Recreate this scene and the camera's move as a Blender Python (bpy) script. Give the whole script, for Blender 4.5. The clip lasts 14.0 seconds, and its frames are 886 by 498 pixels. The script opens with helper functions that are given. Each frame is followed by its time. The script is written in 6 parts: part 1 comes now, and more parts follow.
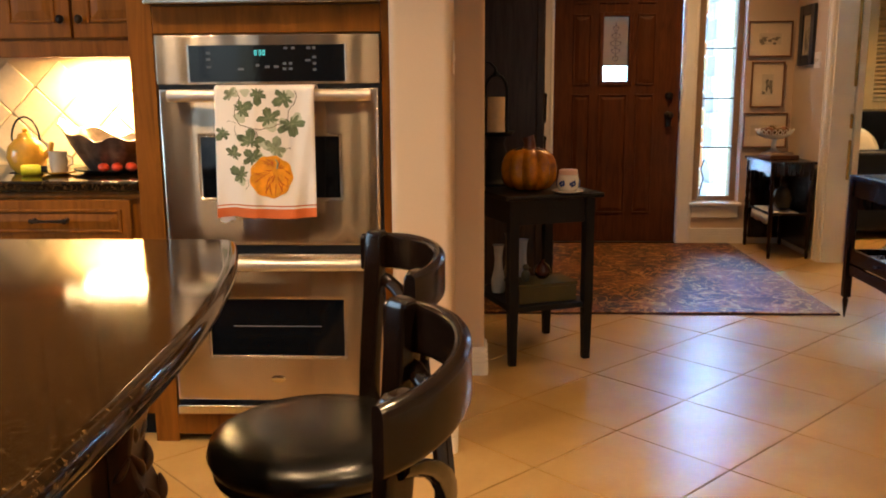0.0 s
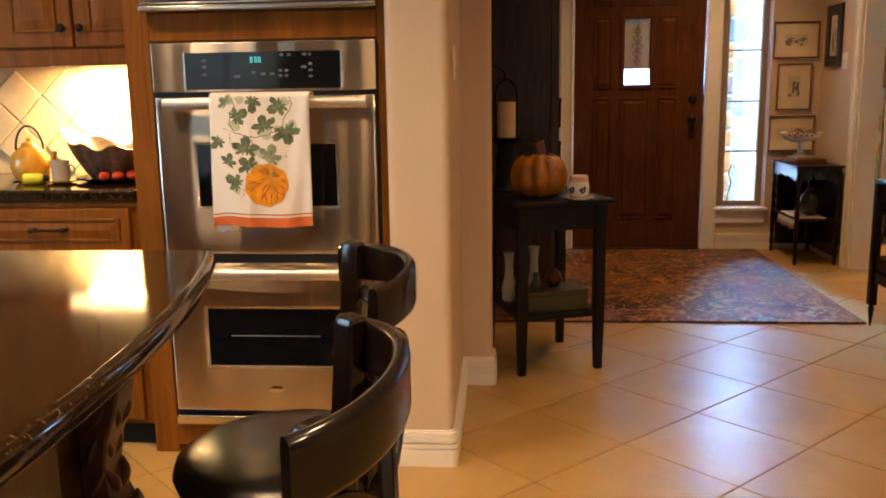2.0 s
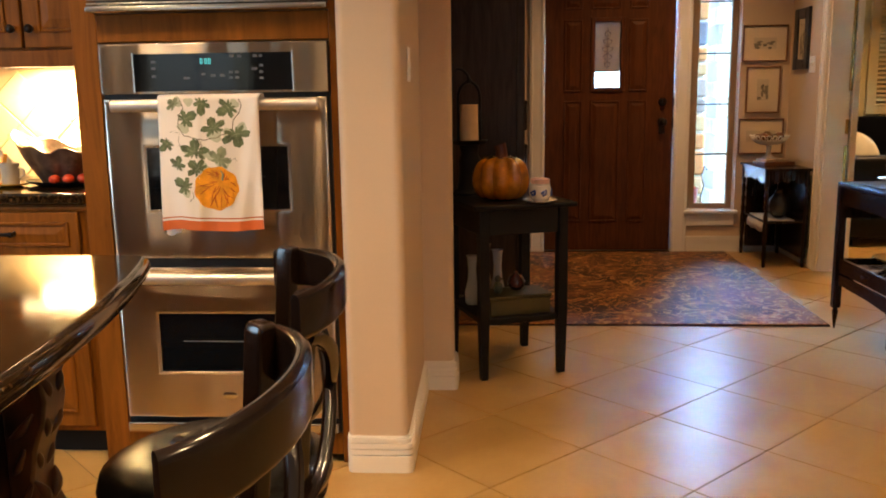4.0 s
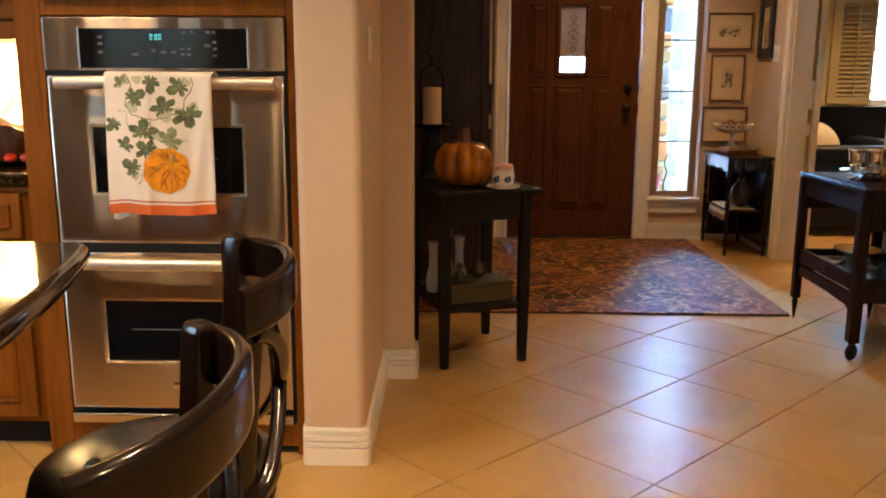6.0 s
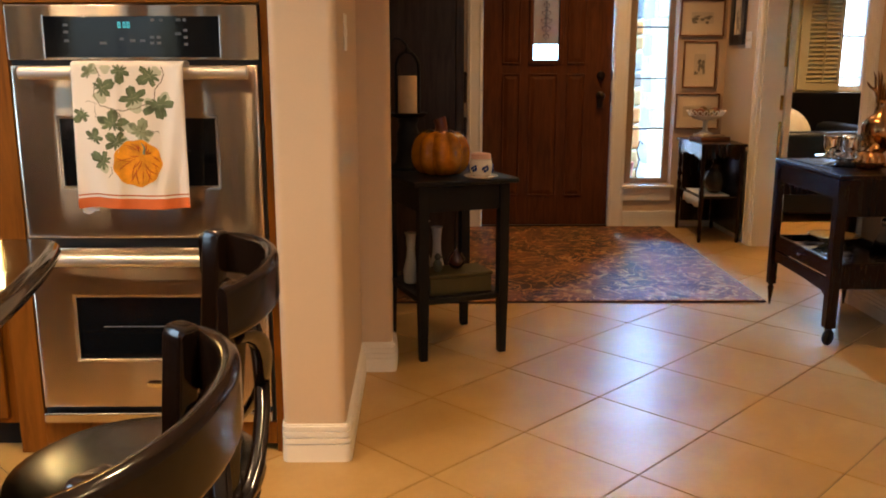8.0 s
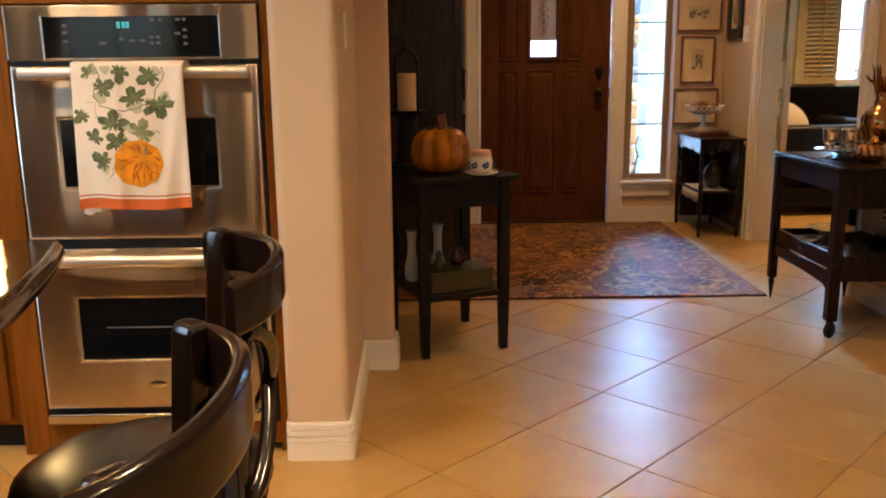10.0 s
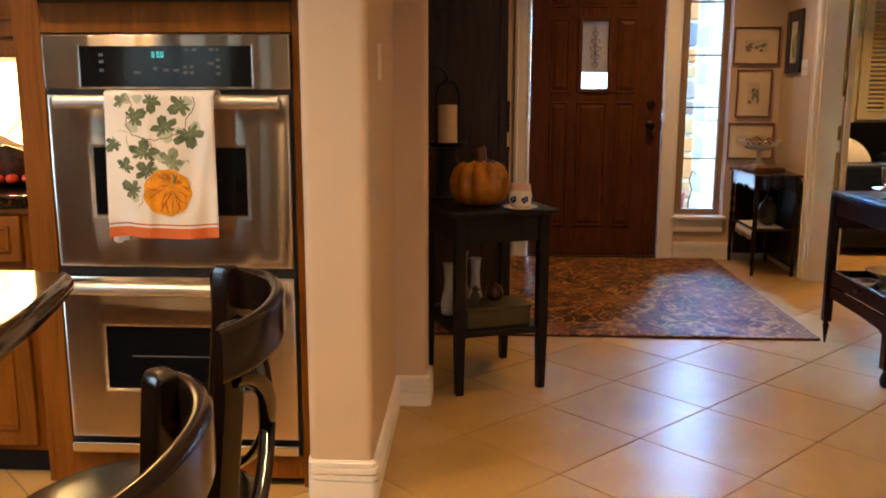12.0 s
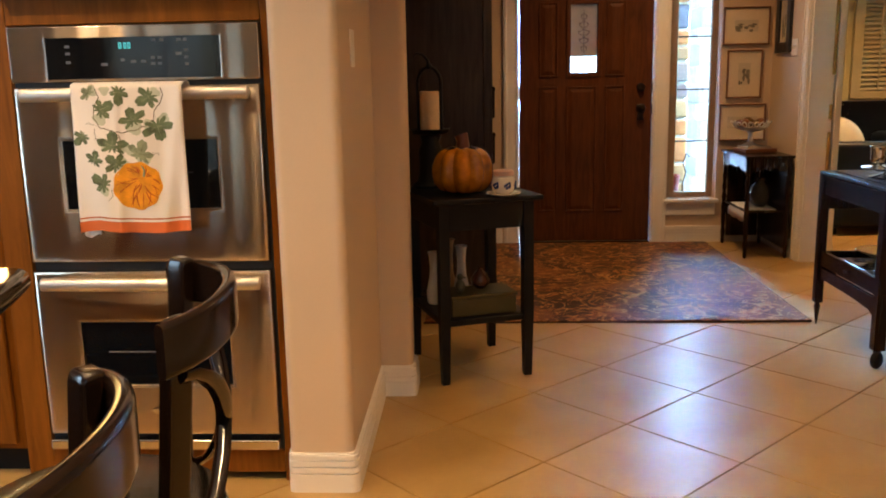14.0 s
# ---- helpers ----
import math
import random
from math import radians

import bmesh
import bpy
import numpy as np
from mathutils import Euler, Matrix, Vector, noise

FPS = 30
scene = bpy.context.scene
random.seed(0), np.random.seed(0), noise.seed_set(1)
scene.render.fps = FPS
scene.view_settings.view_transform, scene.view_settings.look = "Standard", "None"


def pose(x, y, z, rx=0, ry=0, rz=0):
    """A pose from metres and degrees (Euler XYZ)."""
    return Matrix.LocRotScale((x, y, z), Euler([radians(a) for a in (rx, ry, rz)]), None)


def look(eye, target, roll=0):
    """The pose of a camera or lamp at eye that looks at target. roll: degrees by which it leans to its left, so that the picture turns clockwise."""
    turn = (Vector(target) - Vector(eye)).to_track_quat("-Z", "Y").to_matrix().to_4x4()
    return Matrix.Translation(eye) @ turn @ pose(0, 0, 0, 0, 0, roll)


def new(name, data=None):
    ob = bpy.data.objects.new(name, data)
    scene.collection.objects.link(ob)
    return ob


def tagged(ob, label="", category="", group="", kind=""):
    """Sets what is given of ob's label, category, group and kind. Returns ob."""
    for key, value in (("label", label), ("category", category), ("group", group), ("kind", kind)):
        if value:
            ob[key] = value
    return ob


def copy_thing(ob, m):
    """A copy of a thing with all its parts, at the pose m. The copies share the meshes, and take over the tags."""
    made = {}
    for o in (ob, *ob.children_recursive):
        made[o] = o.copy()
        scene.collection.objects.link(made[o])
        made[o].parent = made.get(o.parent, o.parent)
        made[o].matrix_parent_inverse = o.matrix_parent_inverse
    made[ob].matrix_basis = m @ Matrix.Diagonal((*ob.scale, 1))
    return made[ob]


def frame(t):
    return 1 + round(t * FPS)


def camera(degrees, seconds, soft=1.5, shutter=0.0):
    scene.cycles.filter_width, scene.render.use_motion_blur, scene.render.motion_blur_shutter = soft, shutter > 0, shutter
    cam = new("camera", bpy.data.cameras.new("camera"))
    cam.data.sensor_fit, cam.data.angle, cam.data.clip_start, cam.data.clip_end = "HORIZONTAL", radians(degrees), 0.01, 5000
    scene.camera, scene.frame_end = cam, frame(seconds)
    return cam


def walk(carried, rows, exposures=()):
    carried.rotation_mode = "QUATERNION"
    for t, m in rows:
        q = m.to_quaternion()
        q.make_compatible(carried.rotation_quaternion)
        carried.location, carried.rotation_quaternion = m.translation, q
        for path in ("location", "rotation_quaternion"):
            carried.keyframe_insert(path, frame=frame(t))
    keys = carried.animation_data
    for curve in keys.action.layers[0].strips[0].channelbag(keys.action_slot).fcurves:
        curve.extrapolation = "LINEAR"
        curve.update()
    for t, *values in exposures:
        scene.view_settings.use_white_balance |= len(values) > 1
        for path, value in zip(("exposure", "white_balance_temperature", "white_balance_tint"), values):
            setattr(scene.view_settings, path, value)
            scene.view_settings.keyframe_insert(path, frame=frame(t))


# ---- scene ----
# ---- camera and walk ----
cam = camera(54.7, 14.0, soft=1.9)
PATH = [
    (0, (1.19, 0.298, 1.254), (1.098, 2.261, 0.886), -0.4),
    (0.5, (1.179, 0.296, 1.258), (1.132, 2.264, 0.905), -1.0),
    (1, (1.188, 0.293, 1.256), (1.19, 2.257, 0.877), -1.9),
    (1.5, (1.237, 0.334, 1.26), (1.132, 2.299, 0.903), -1.6),
    (2, (1.303, 0.366, 1.256), (1.132, 2.327, 0.899), -0.9),
    (2.5, (1.347, 0.377, 1.259), (1.178, 2.34, 0.919), -0.8),
    (3, (1.369, 0.39, 1.255), (1.224, 2.355, 0.91), -0.9),
    (5.3, (1.412, 0.431, 1.252), (1.294, 2.393, 0.881), -0.5),
    (5.5, (1.405, 0.455, 1.254), (1.307, 2.413, 0.859), -0.0),
    (6, (1.403, 0.483, 1.256), (1.357, 2.444, 0.864), 0.3),
    (6.5, (1.394, 0.508, 1.261), (1.358, 2.47, 0.873), 0.1),
    (7, (1.39, 0.525, 1.257), (1.371, 2.482, 0.847), -0.4),
    (7.5, (1.381, 0.523, 1.255), (1.39, 2.479, 0.839), -0.1),
    (8, (1.374, 0.529, 1.254), (1.395, 2.485, 0.837), -0.0),
    (10.5, (1.361, 0.53, 1.249), (1.389, 2.484, 0.825), -0.8),
    (11, (1.379, 0.533, 1.255), (1.41, 2.485, 0.819), -0.9),
    (11.5, (1.412, 0.572, 1.265), (1.311, 2.536, 0.899), 0.4),
    (12, (1.439, 0.605, 1.262), (1.336, 2.57, 0.905), 0.1),
    (12.5, (1.453, 0.618, 1.262), (1.358, 2.583, 0.903), -0.2),
    (13, (1.465, 0.628, 1.264), (1.362, 2.59, 0.893), -0.2),
    (13.5, (1.48, 0.644, 1.258), (1.365, 2.603, 0.871), -1.0),
    (14, (1.511, 0.644, 1.253), (1.405, 2.604, 0.87), -1.1),
]
walk(cam, [(t, look(eye, target, roll)) for t, eye, target, roll in PATH], exposures=[(0, 1.88), (14, 1.88)])

# ---- world, sun and large lights ----
world = bpy.data.worlds.new("world")
scene.world = world
world.use_nodes = True
wn, wl = world.node_tree.nodes, world.node_tree.links
sky = wn.new("ShaderNodeTexSky")
sky.sky_type, sky.sun_disc = "NISHITA", False
sky.sun_elevation, sky.sun_rotation = radians(52), radians(105)
wl.new(sky.outputs[0], wn["Background"].inputs[0])
wn["Background"].inputs[1].default_value = 0.06

sun_data = bpy.data.lights.new("sun", "SUN")
sun_data.energy, sun_data.angle, sun_data.color = 3.5, radians(0.5), (1.0, 0.94, 0.85)
sun = new("sun", sun_data)
sun.matrix_basis = look((0, 0, 20), (-0.97 * 12, 0.26 * 12, 20 - 15.4))

WARM = (1.0, 0.585, 0.245)
KITCHEN_WARM = (1.0, 0.67, 0.345)


def area_lamp(name, place, target, size_x, size_y, watts, colour):
    data = bpy.data.lights.new(name, "AREA")
    data.shape, data.size, data.size_y, data.energy, data.color = "RECTANGLE", size_x, size_y, watts, colour
    ob = new(name, data)
    ob.matrix_basis = look(place, target)
    return ob


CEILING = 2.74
# unseen recessed lamps assumed in kitchen, hall and study for the warm light
ASSUMED_CANS = [(-0.35, 2.1, 8.6), (0.45, 1.1, 6.2), (1.5, 1.7, 4.6), (2.4, 0.5, 6.4), (2.6, 4.3, 2.6), (2.6, 6.3, 4.4), (4.9, 7.3, 9.5)]
for cx, cy, watts in ASSUMED_CANS:
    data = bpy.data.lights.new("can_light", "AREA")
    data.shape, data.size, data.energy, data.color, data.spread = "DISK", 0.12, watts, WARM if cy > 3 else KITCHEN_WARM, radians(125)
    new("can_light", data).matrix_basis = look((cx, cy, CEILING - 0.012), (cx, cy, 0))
# the strip under the wall cabinet
area_lamp("cabinet_strip", (-0.24, 3.73, 1.372), (-0.24, 3.80, 0.9), 0.46, 0.03, 12.0, (1.0, 0.68, 0.28))
# daylight in the unseen windows behind and beside the camera; the last is assumed
area_lamp("window_light", (-1.75, -2.93, 1.45), (-0.9, 0, 1.1), 0.8, 1.2, 0.45, (0.42, 0.66, 1.0))
area_lamp("window_light", (-2.53, 1.35, 1.5), (0, 1.5, 1.1), 1.4, 1.3, 12.0, (0.52, 0.76, 1.0))
area_lamp("window_light", (2.6, -2.93, 1.45), (2.6, 0, 1.1), 0.6, 1.3, 1.6, (0.50, 0.72, 1.0))


# ---- materials ----
def nodes_of(name):
    m = bpy.data.materials.new(name)
    m.use_nodes = True
    t = m.node_tree
    return m, t.nodes, t.links, t.nodes["Principled BSDF"]


def ramp(nodes, stops):
    r = nodes.new("ShaderNodeValToRGB")
    el = r.color_ramp.elements
    while len(el) < len(stops):
        el.new(0.5)
    for e, (p, c) in zip(el, stops):
        e.position, e.color = p, (*c, 1)
    return r


def coords(nodes, links, scale, kind="Object"):
    tc, mp = nodes.new("ShaderNodeTexCoord"), nodes.new("ShaderNodeMapping")
    mp.inputs["Scale"].default_value = scale
    links.new(tc.outputs[kind], mp.inputs[0])
    return mp.outputs[0]


def noise_tex(nodes, links, vec, scale, detail=4, rough=0.55, distort=0.0):
    n = nodes.new("ShaderNodeTexNoise")
    n.inputs["Scale"].default_value, n.inputs["Detail"].default_value = scale, detail
    n.inputs["Roughness"].default_value, n.inputs["Distortion"].default_value = rough, distort
    links.new(vec, n.inputs["Vector"])
    return n.outputs["Fac"]


def bump(nodes, links, fac, bsdf, strength, distance=0.002):
    b = nodes.new("ShaderNodeBump")
    b.inputs["Strength"].default_value, b.inputs["Distance"].default_value = strength, distance
    links.new(fac, b.inputs["Height"])
    links.new(b.outputs[0], bsdf.inputs["Normal"])


def tint(c, k):
    return tuple(min(1.0, max(0.0, v * k)) for v in c)


def surface(name, colour, rough=0.5, metal=0.0, vary=0.18, scale=6.0, fine=60.0, relief=0.15, rough_vary=0.08, coat=0.0, stretch=(1, 1, 1), spec=0.5, sheen=0.0):
    """A plain surface with coarse and fine variation."""
    m, n, l, b = nodes_of(name)
    v = coords(n, l, stretch)
    coarse, small = noise_tex(n, l, v, scale), noise_tex(n, l, v, fine)
    mix = n.new("ShaderNodeMath")
    mix.operation = "MULTIPLY_ADD"
    mix.inputs[1].default_value, mix.inputs[2].default_value = 0.35, 0.0
    l.new(small, mix.inputs[0])
    add = n.new("ShaderNodeMath")
    l.new(mix.outputs[0], add.inputs[0])
    l.new(coarse, add.inputs[1])
    r = ramp(n, [(0.40, tint(colour, 1 - vary)), (0.95, tint(colour, 1 + vary))])
    l.new(add.outputs[0], r.inputs[0])
    l.new(r.outputs[0], b.inputs["Base Color"])
    rr = n.new("ShaderNodeMapRange")
    rr.inputs[3].default_value, rr.inputs[4].default_value = max(0.02, rough - rough_vary), min(1, rough + rough_vary)
    l.new(coarse, rr.inputs[0])
    l.new(rr.outputs[0], b.inputs["Roughness"])
    b.inputs["Metallic"].default_value, b.inputs["Coat Weight"].default_value = metal, coat
    b.inputs["Specular IOR Level"].default_value = spec
    b.inputs["Sheen Weight"].default_value = sheen
    if relief:
        bump(n, l, small, b, relief)
    return m


def wood(name, dark, light, rough=0.4, grain=(14, 14, 1.2), coat=0.15, spec=0.5):
    m, n, l, b = nodes_of(name)
    v = coords(n, l, grain)
    g = noise_tex(n, l, v, 3.0, 6, 0.6, 1.2)
    g2 = noise_tex(n, l, coords(n, l, (1, 1, 1)), 2.2, 3)
    add = n.new("ShaderNodeMath")
    add.operation = "MULTIPLY_ADD"
    add.inputs[1].default_value = 0.45
    l.new(g2, add.inputs[0])
    l.new(g, add.inputs[2])
    r = ramp(n, [(0.45, dark), (0.95, light)])
    l.new(add.outputs[0], r.inputs[0])
    l.new(r.outputs[0], b.inputs["Base Color"])
    b.inputs["Roughness"].default_value, b.inputs["Coat Weight"].default_value = rough, coat
    b.inputs["Coat Roughness"].default_value = 0.25
    b.inputs["Specular IOR Level"].default_value = spec
    bump(n, l, g, b, 0.12)
    return m


PAINT = surface("wall_paint", (0.62, 0.465, 0.325), 0.75, vary=0.05, scale=1.5, fine=220, relief=0.12)
STUDY_PAINT = surface("study_paint", (0.62, 0.54, 0.31), 0.75, vary=0.05, scale=1.5, fine=220, relief=0.12)
TRIM = surface("white_trim", (0.82, 0.76, 0.69), 0.4, vary=0.04, scale=3, relief=0.04)
CEIL = surface("ceiling_paint", (0.75, 0.70, 0.62), 0.9, vary=0.04, scale=2, fine=150)
GROUT = surface("grout", (0.16, 0.108, 0.058), 0.85, vary=0.2, scale=10, fine=200)
CAB = wood("cabinet_wood", (0.105, 0.034, 0.0035), (0.255, 0.088, 0.0105), 0.45, (7, 7, 0.7), coat=0.0, spec=0.12)
DOORWOOD = wood("door_wood", (0.050, 0.014, 0.0035), (0.12, 0.036, 0.0085), 0.5, coat=0.0, spec=0.16)
ARMOIRE = wood("armoire_wood", (0.016, 0.0095, 0.006), (0.058, 0.038, 0.025), 0.34, (9, 9, 0.9), coat=0.0, spec=0.22)
TABLEWOOD = surface("dark_table_paint", (0.007, 0.007, 0.008), 0.42, vary=0.3, scale=5, fine=70, relief=0.1, spec=0.2)
MAHOGANY = wood("mahogany", (0.006, 0.0028, 0.0016), (0.019, 0.0080, 0.0040), 0.26, coat=0.0, spec=0.25)
ESPRESSO = surface("espresso_lacquer", (0.009, 0.0045, 0.0028), 0.15, vary=0.3, scale=4, fine=80, relief=0.02, rough_vary=0.05, spec=0.42)
VINYL = surface("black_vinyl", (0.005, 0.0042, 0.0034), 0.24, vary=0.2, scale=6, fine=300, relief=0.15)
BLACK = surface("black_iron", (0.007, 0.0065, 0.006), 0.55, vary=0.3, relief=0.1, spec=0.25)
BLACKGLASS = surface("black_glass", (0.004, 0.005, 0.007), 0.06, vary=0.1, relief=0.0, rough_vary=0.02, spec=0.4)
BRONZE = surface("oil_bronze", (0.03, 0.02, 0.014), 0.35, 0.8, relief=0.05)


def steel_material():
    """Steel brushed across, so that highlights stretch up and down."""
    m, n, l, b = nodes_of("brushed_steel")
    g = noise_tex(n, l, coords(n, l, (1.2, 1.2, 420)), 2.0, 2)
    r = ramp(n, [(0.2, (0.52, 0.425, 0.33)), (0.8, (0.60, 0.50, 0.395))])
    l.new(g, r.inputs[0])
    l.new(r.outputs[0], b.inputs["Base Color"])
    b.inputs["Metallic"].default_value, b.inputs["Roughness"].default_value = 1.0, 0.23
    b.inputs["Anisotropic"].default_value, b.inputs["Anisotropic Rotation"].default_value = 1.0, 0.25
    tg = n.new("ShaderNodeTangent")
    tg.direction_type, tg.axis = "RADIAL", "Z"
    l.new(tg.outputs[0], b.inputs["Tangent"])
    bump(n, l, noise_tex(n, l, coords(n, l, (4.2, 1.0, 0.22)), 1.7, 1), b, 0.8, 0.011)
    return m


STEEL = steel_material()
CHROME = surface("bright_steel", (0.68, 0.65, 0.60), 0.16, 1.0, vary=0.05, relief=0.0)


def tile_material():
    m, n, l, b = nodes_of("floor_tile")
    v = coords(n, l, (1, 1, 1))
    oi = n.new("ShaderNodeObjectInfo")
    shift = n.new("ShaderNodeVectorMath")
    shift.operation = "MULTIPLY_ADD"
    shift.inputs[1].default_value = (37, 19, 11)
    l.new(oi.outputs["Random"], shift.inputs[0])
    l.new(v, shift.inputs[2])
    a = noise_tex(n, l, shift.outputs[0], 3.5, 4, 0.5, 0.4)
    f = noise_tex(n, l, shift.outputs[0], 45, 3)
    mul = n.new("ShaderNodeMath")
    mul.operation = "MULTIPLY_ADD"
    mul.inputs[1].default_value = 0.22
    l.new(f, mul.inputs[0])
    l.new(a, mul.inputs[2])
    jig = n.new("ShaderNodeMath")
    jig.operation = "MULTIPLY_ADD"
    jig.inputs[1].default_value = 0.14
    l.new(oi.outputs["Random"], jig.inputs[0])
    l.new(mul.outputs[0], jig.inputs[2])
    r = ramp(n, [(0.40, (0.375, 0.218, 0.068)), (0.68, (0.425, 0.255, 0.087)), (0.95, (0.475, 0.300, 0.118))])
    l.new(jig.outputs[0], r.inputs[0])
    l.new(r.outputs[0], b.inputs["Base Color"])
    rr = n.new("ShaderNodeMapRange")
    rr.inputs[3].default_value, rr.inputs[4].default_value = 0.285, 0.325
    l.new(a, rr.inputs[0])
    l.new(rr.outputs[0], b.inputs["Roughness"])
    b.inputs["Specular IOR Level"].default_value = 0.42
    bump(n, l, noise_tex(n, l, shift.outputs[0], 2.5, 1), b, 0.02, 0.002)
    return m


TILE = tile_material()


def granite_material():
    m, n, l, b = nodes_of("dark_granite")
    v = coords(n, l, (1, 1, 1))
    vo = n.new("ShaderNodeTexVoronoi")
    vo.inputs["Scale"].default_value = 130
    l.new(v, vo.inputs["Vector"])
    a, f = noise_tex(n, l, v, 120, 4, 0.6), noise_tex(n, l, v, 260, 3)
    mul = n.new("ShaderNodeMath")
    mul.operation = "MULTIPLY_ADD"
    mul.inputs[1].default_value = 0.5
    l.new(f, mul.inputs[0])
    l.new(a, mul.inputs[2])
    r = ramp(n, [(0.58, (0.005, 0.0035, 0.002)), (0.74, (0.014, 0.007, 0.0028)), (0.86, (0.036, 0.019, 0.007)), (0.98, (0.095, 0.052, 0.020))])
    l.new(mul.outputs[0], r.inputs[0])
    l.new(r.outputs[0], b.inputs["Base Color"])
    b.inputs["Roughness"].default_value = 0.08
    bump(n, l, noise_tex(n, l, v, 75, 3, 0.6), b, 0.035, 0.002)
    return m


GRANITE = granite_material()


def rug_material():
    """Rust pile with tan leaf sprays and darker blooms."""
    m, n, l, b = nodes_of("rug_pile")
    v = coords(n, l, (1, 1, 1))
    ground = noise_tex(n, l, v, 2.6, 3, 0.5, 1.0)
    r1 = ramp(n, [(0.40, (0.030, 0.011, 0.004)), (0.50, (0.080, 0.027, 0.009)), (0.62, (0.17, 0.058, 0.017))])
    l.new(ground, r1.inputs[0])
    last = r1.outputs[0]

    def layer(mask_out, lo, hi, tone, flip=False):
        nonlocal last
        mask = ramp(n, [(lo, (1, 1, 1)), (hi, (0, 0, 0))] if not flip else [(lo, (0, 0, 0)), (hi, (1, 1, 1))])
        l.new(mask_out, mask.inputs[0])
        col = ramp(n, [(0.38, tone[0]), (0.62, tone[1])])
        l.new(noise_tex(n, l, v, 24, 2), col.inputs[0])
        mix = n.new("ShaderNodeMix")
        mix.data_type = "RGBA"
        l.new(mask.outputs[0], mix.inputs[0])
        l.new(last, mix.inputs[6])
        l.new(col.outputs[0], mix.inputs[7])
        last = mix.outputs[2]

    def line(scale, distort):
        """Distance from a wandering contour: thin scrolling stems."""
        c = noise_tex(n, l, v, scale, 1, 0.5, distort)
        d = n.new("ShaderNodeMath")
        d.operation = "SUBTRACT"
        d.inputs[1].default_value = 0.5
        l.new(c, d.inputs[0])
        a = n.new("ShaderNodeMath")
        a.operation = "ABSOLUTE"
        l.new(d.outputs[0], a.inputs[0])
        return a.outputs[0]

    blooms = noise_tex(n, l, v, 6.0, 2, 0.6, 2.6)
    layer(blooms, 0.57, 0.60, ((0.28, 0.085, 0.016), (0.50, 0.25, 0.07)), True)
    layer(blooms, 0.66, 0.68, ((0.04, 0.010, 0.004), (0.10, 0.028, 0.009)), True)
    layer(line(3.2, 1.8), 0.014, 0.022, ((0.24, 0.095, 0.024), (0.42, 0.24, 0.085)))
    layer(line(5.5, 2.4), 0.012, 0.020, ((0.20, 0.065, 0.016), (0.40, 0.19, 0.06)))
    l.new(last, b.inputs["Base Color"])
    b.inputs["Roughness"].default_value = 0.48
    b.inputs["Specular IOR Level"].default_value = 0.10
    b.inputs["Sheen Weight"].default_value, b.inputs["Sheen Roughness"].default_value = 0.05, 0.35
    bump(n, l, noise_tex(n, l, v, 110, 2), b, 0.25, 0.002)
    return m


RUG = rug_material()


def glow(name, colour, strength):
    m, n, l, b = nodes_of(name)
    b.inputs["Base Color"].default_value = (*colour, 1)
    b.inputs["Emission Color"].default_value = (*colour, 1)
    b.inputs["Emission Strength"].default_value = strength
    return m


def clear_glass(name, colour=(1, 1, 1), rough=0.0):
    m, n, l, b = nodes_of(name)
    b.inputs["Base Color"].default_value = (*colour, 1)
    b.inputs["Transmission Weight"].default_value = 1.0
    b.inputs["Roughness"].default_value, b.inputs["IOR"].default_value = rough, 1.1
    return m


PANE = clear_glass("window_pane")


# ---- building helpers ----
def finish(bm, name, material, parent=None, label="", smooth=True, m=None):
    bmesh.ops.recalc_face_normals(bm, faces=bm.faces[:])
    data = bpy.data.meshes.new(name)
    for f in bm.faces:
        f.smooth = smooth
    bm.to_mesh(data)
    bm.free()
    data.materials.append(material)
    if smooth:
        data.set_sharp_from_angle(angle=radians(50))
    ob = new(name, data)
    if smooth:
        wn_mod = ob.modifiers.new("weighted", "WEIGHTED_NORMAL")
        wn_mod.weight, wn_mod.keep_sharp = 100, True
    if parent is not None:
        ob.parent = parent
    if m is not None:
        ob.matrix_basis = m
    if label:
        ob["label"] = label
    return ob


def part(name, bm, material, parent, label="", smooth=True, m=None):
    return finish(bm, name, material, parent, label, smooth, m)


def thing(name, m, label, category, group=""):
    ob = new(name)
    ob.empty_display_size = 0.05
    ob.matrix_basis = m
    return tagged(ob, label, category, group)


def box(x0, x1, y0, y1, z0, z1, bevel=0.0, bm=None, segments=2):
    own = bmesh.new()
    bmesh.ops.create_cube(own, size=1.0, matrix=Matrix.LocRotScale(((x0 + x1) / 2, (y0 + y1) / 2, (z0 + z1) / 2), None, (abs(x1 - x0), abs(y1 - y0), abs(z1 - z0))))
    if bevel:
        bmesh.ops.bevel(own, geom=own.edges[:], offset=bevel, segments=segments, profile=0.5, affect="EDGES")
    return join(bm, own)


def join(bm, own):
    if bm is None:
        return own
    data = bpy.data.meshes.new("tmp")
    own.to_mesh(data)
    own.free()
    bm.from_mesh(data)
    bpy.data.meshes.remove(data)
    return bm


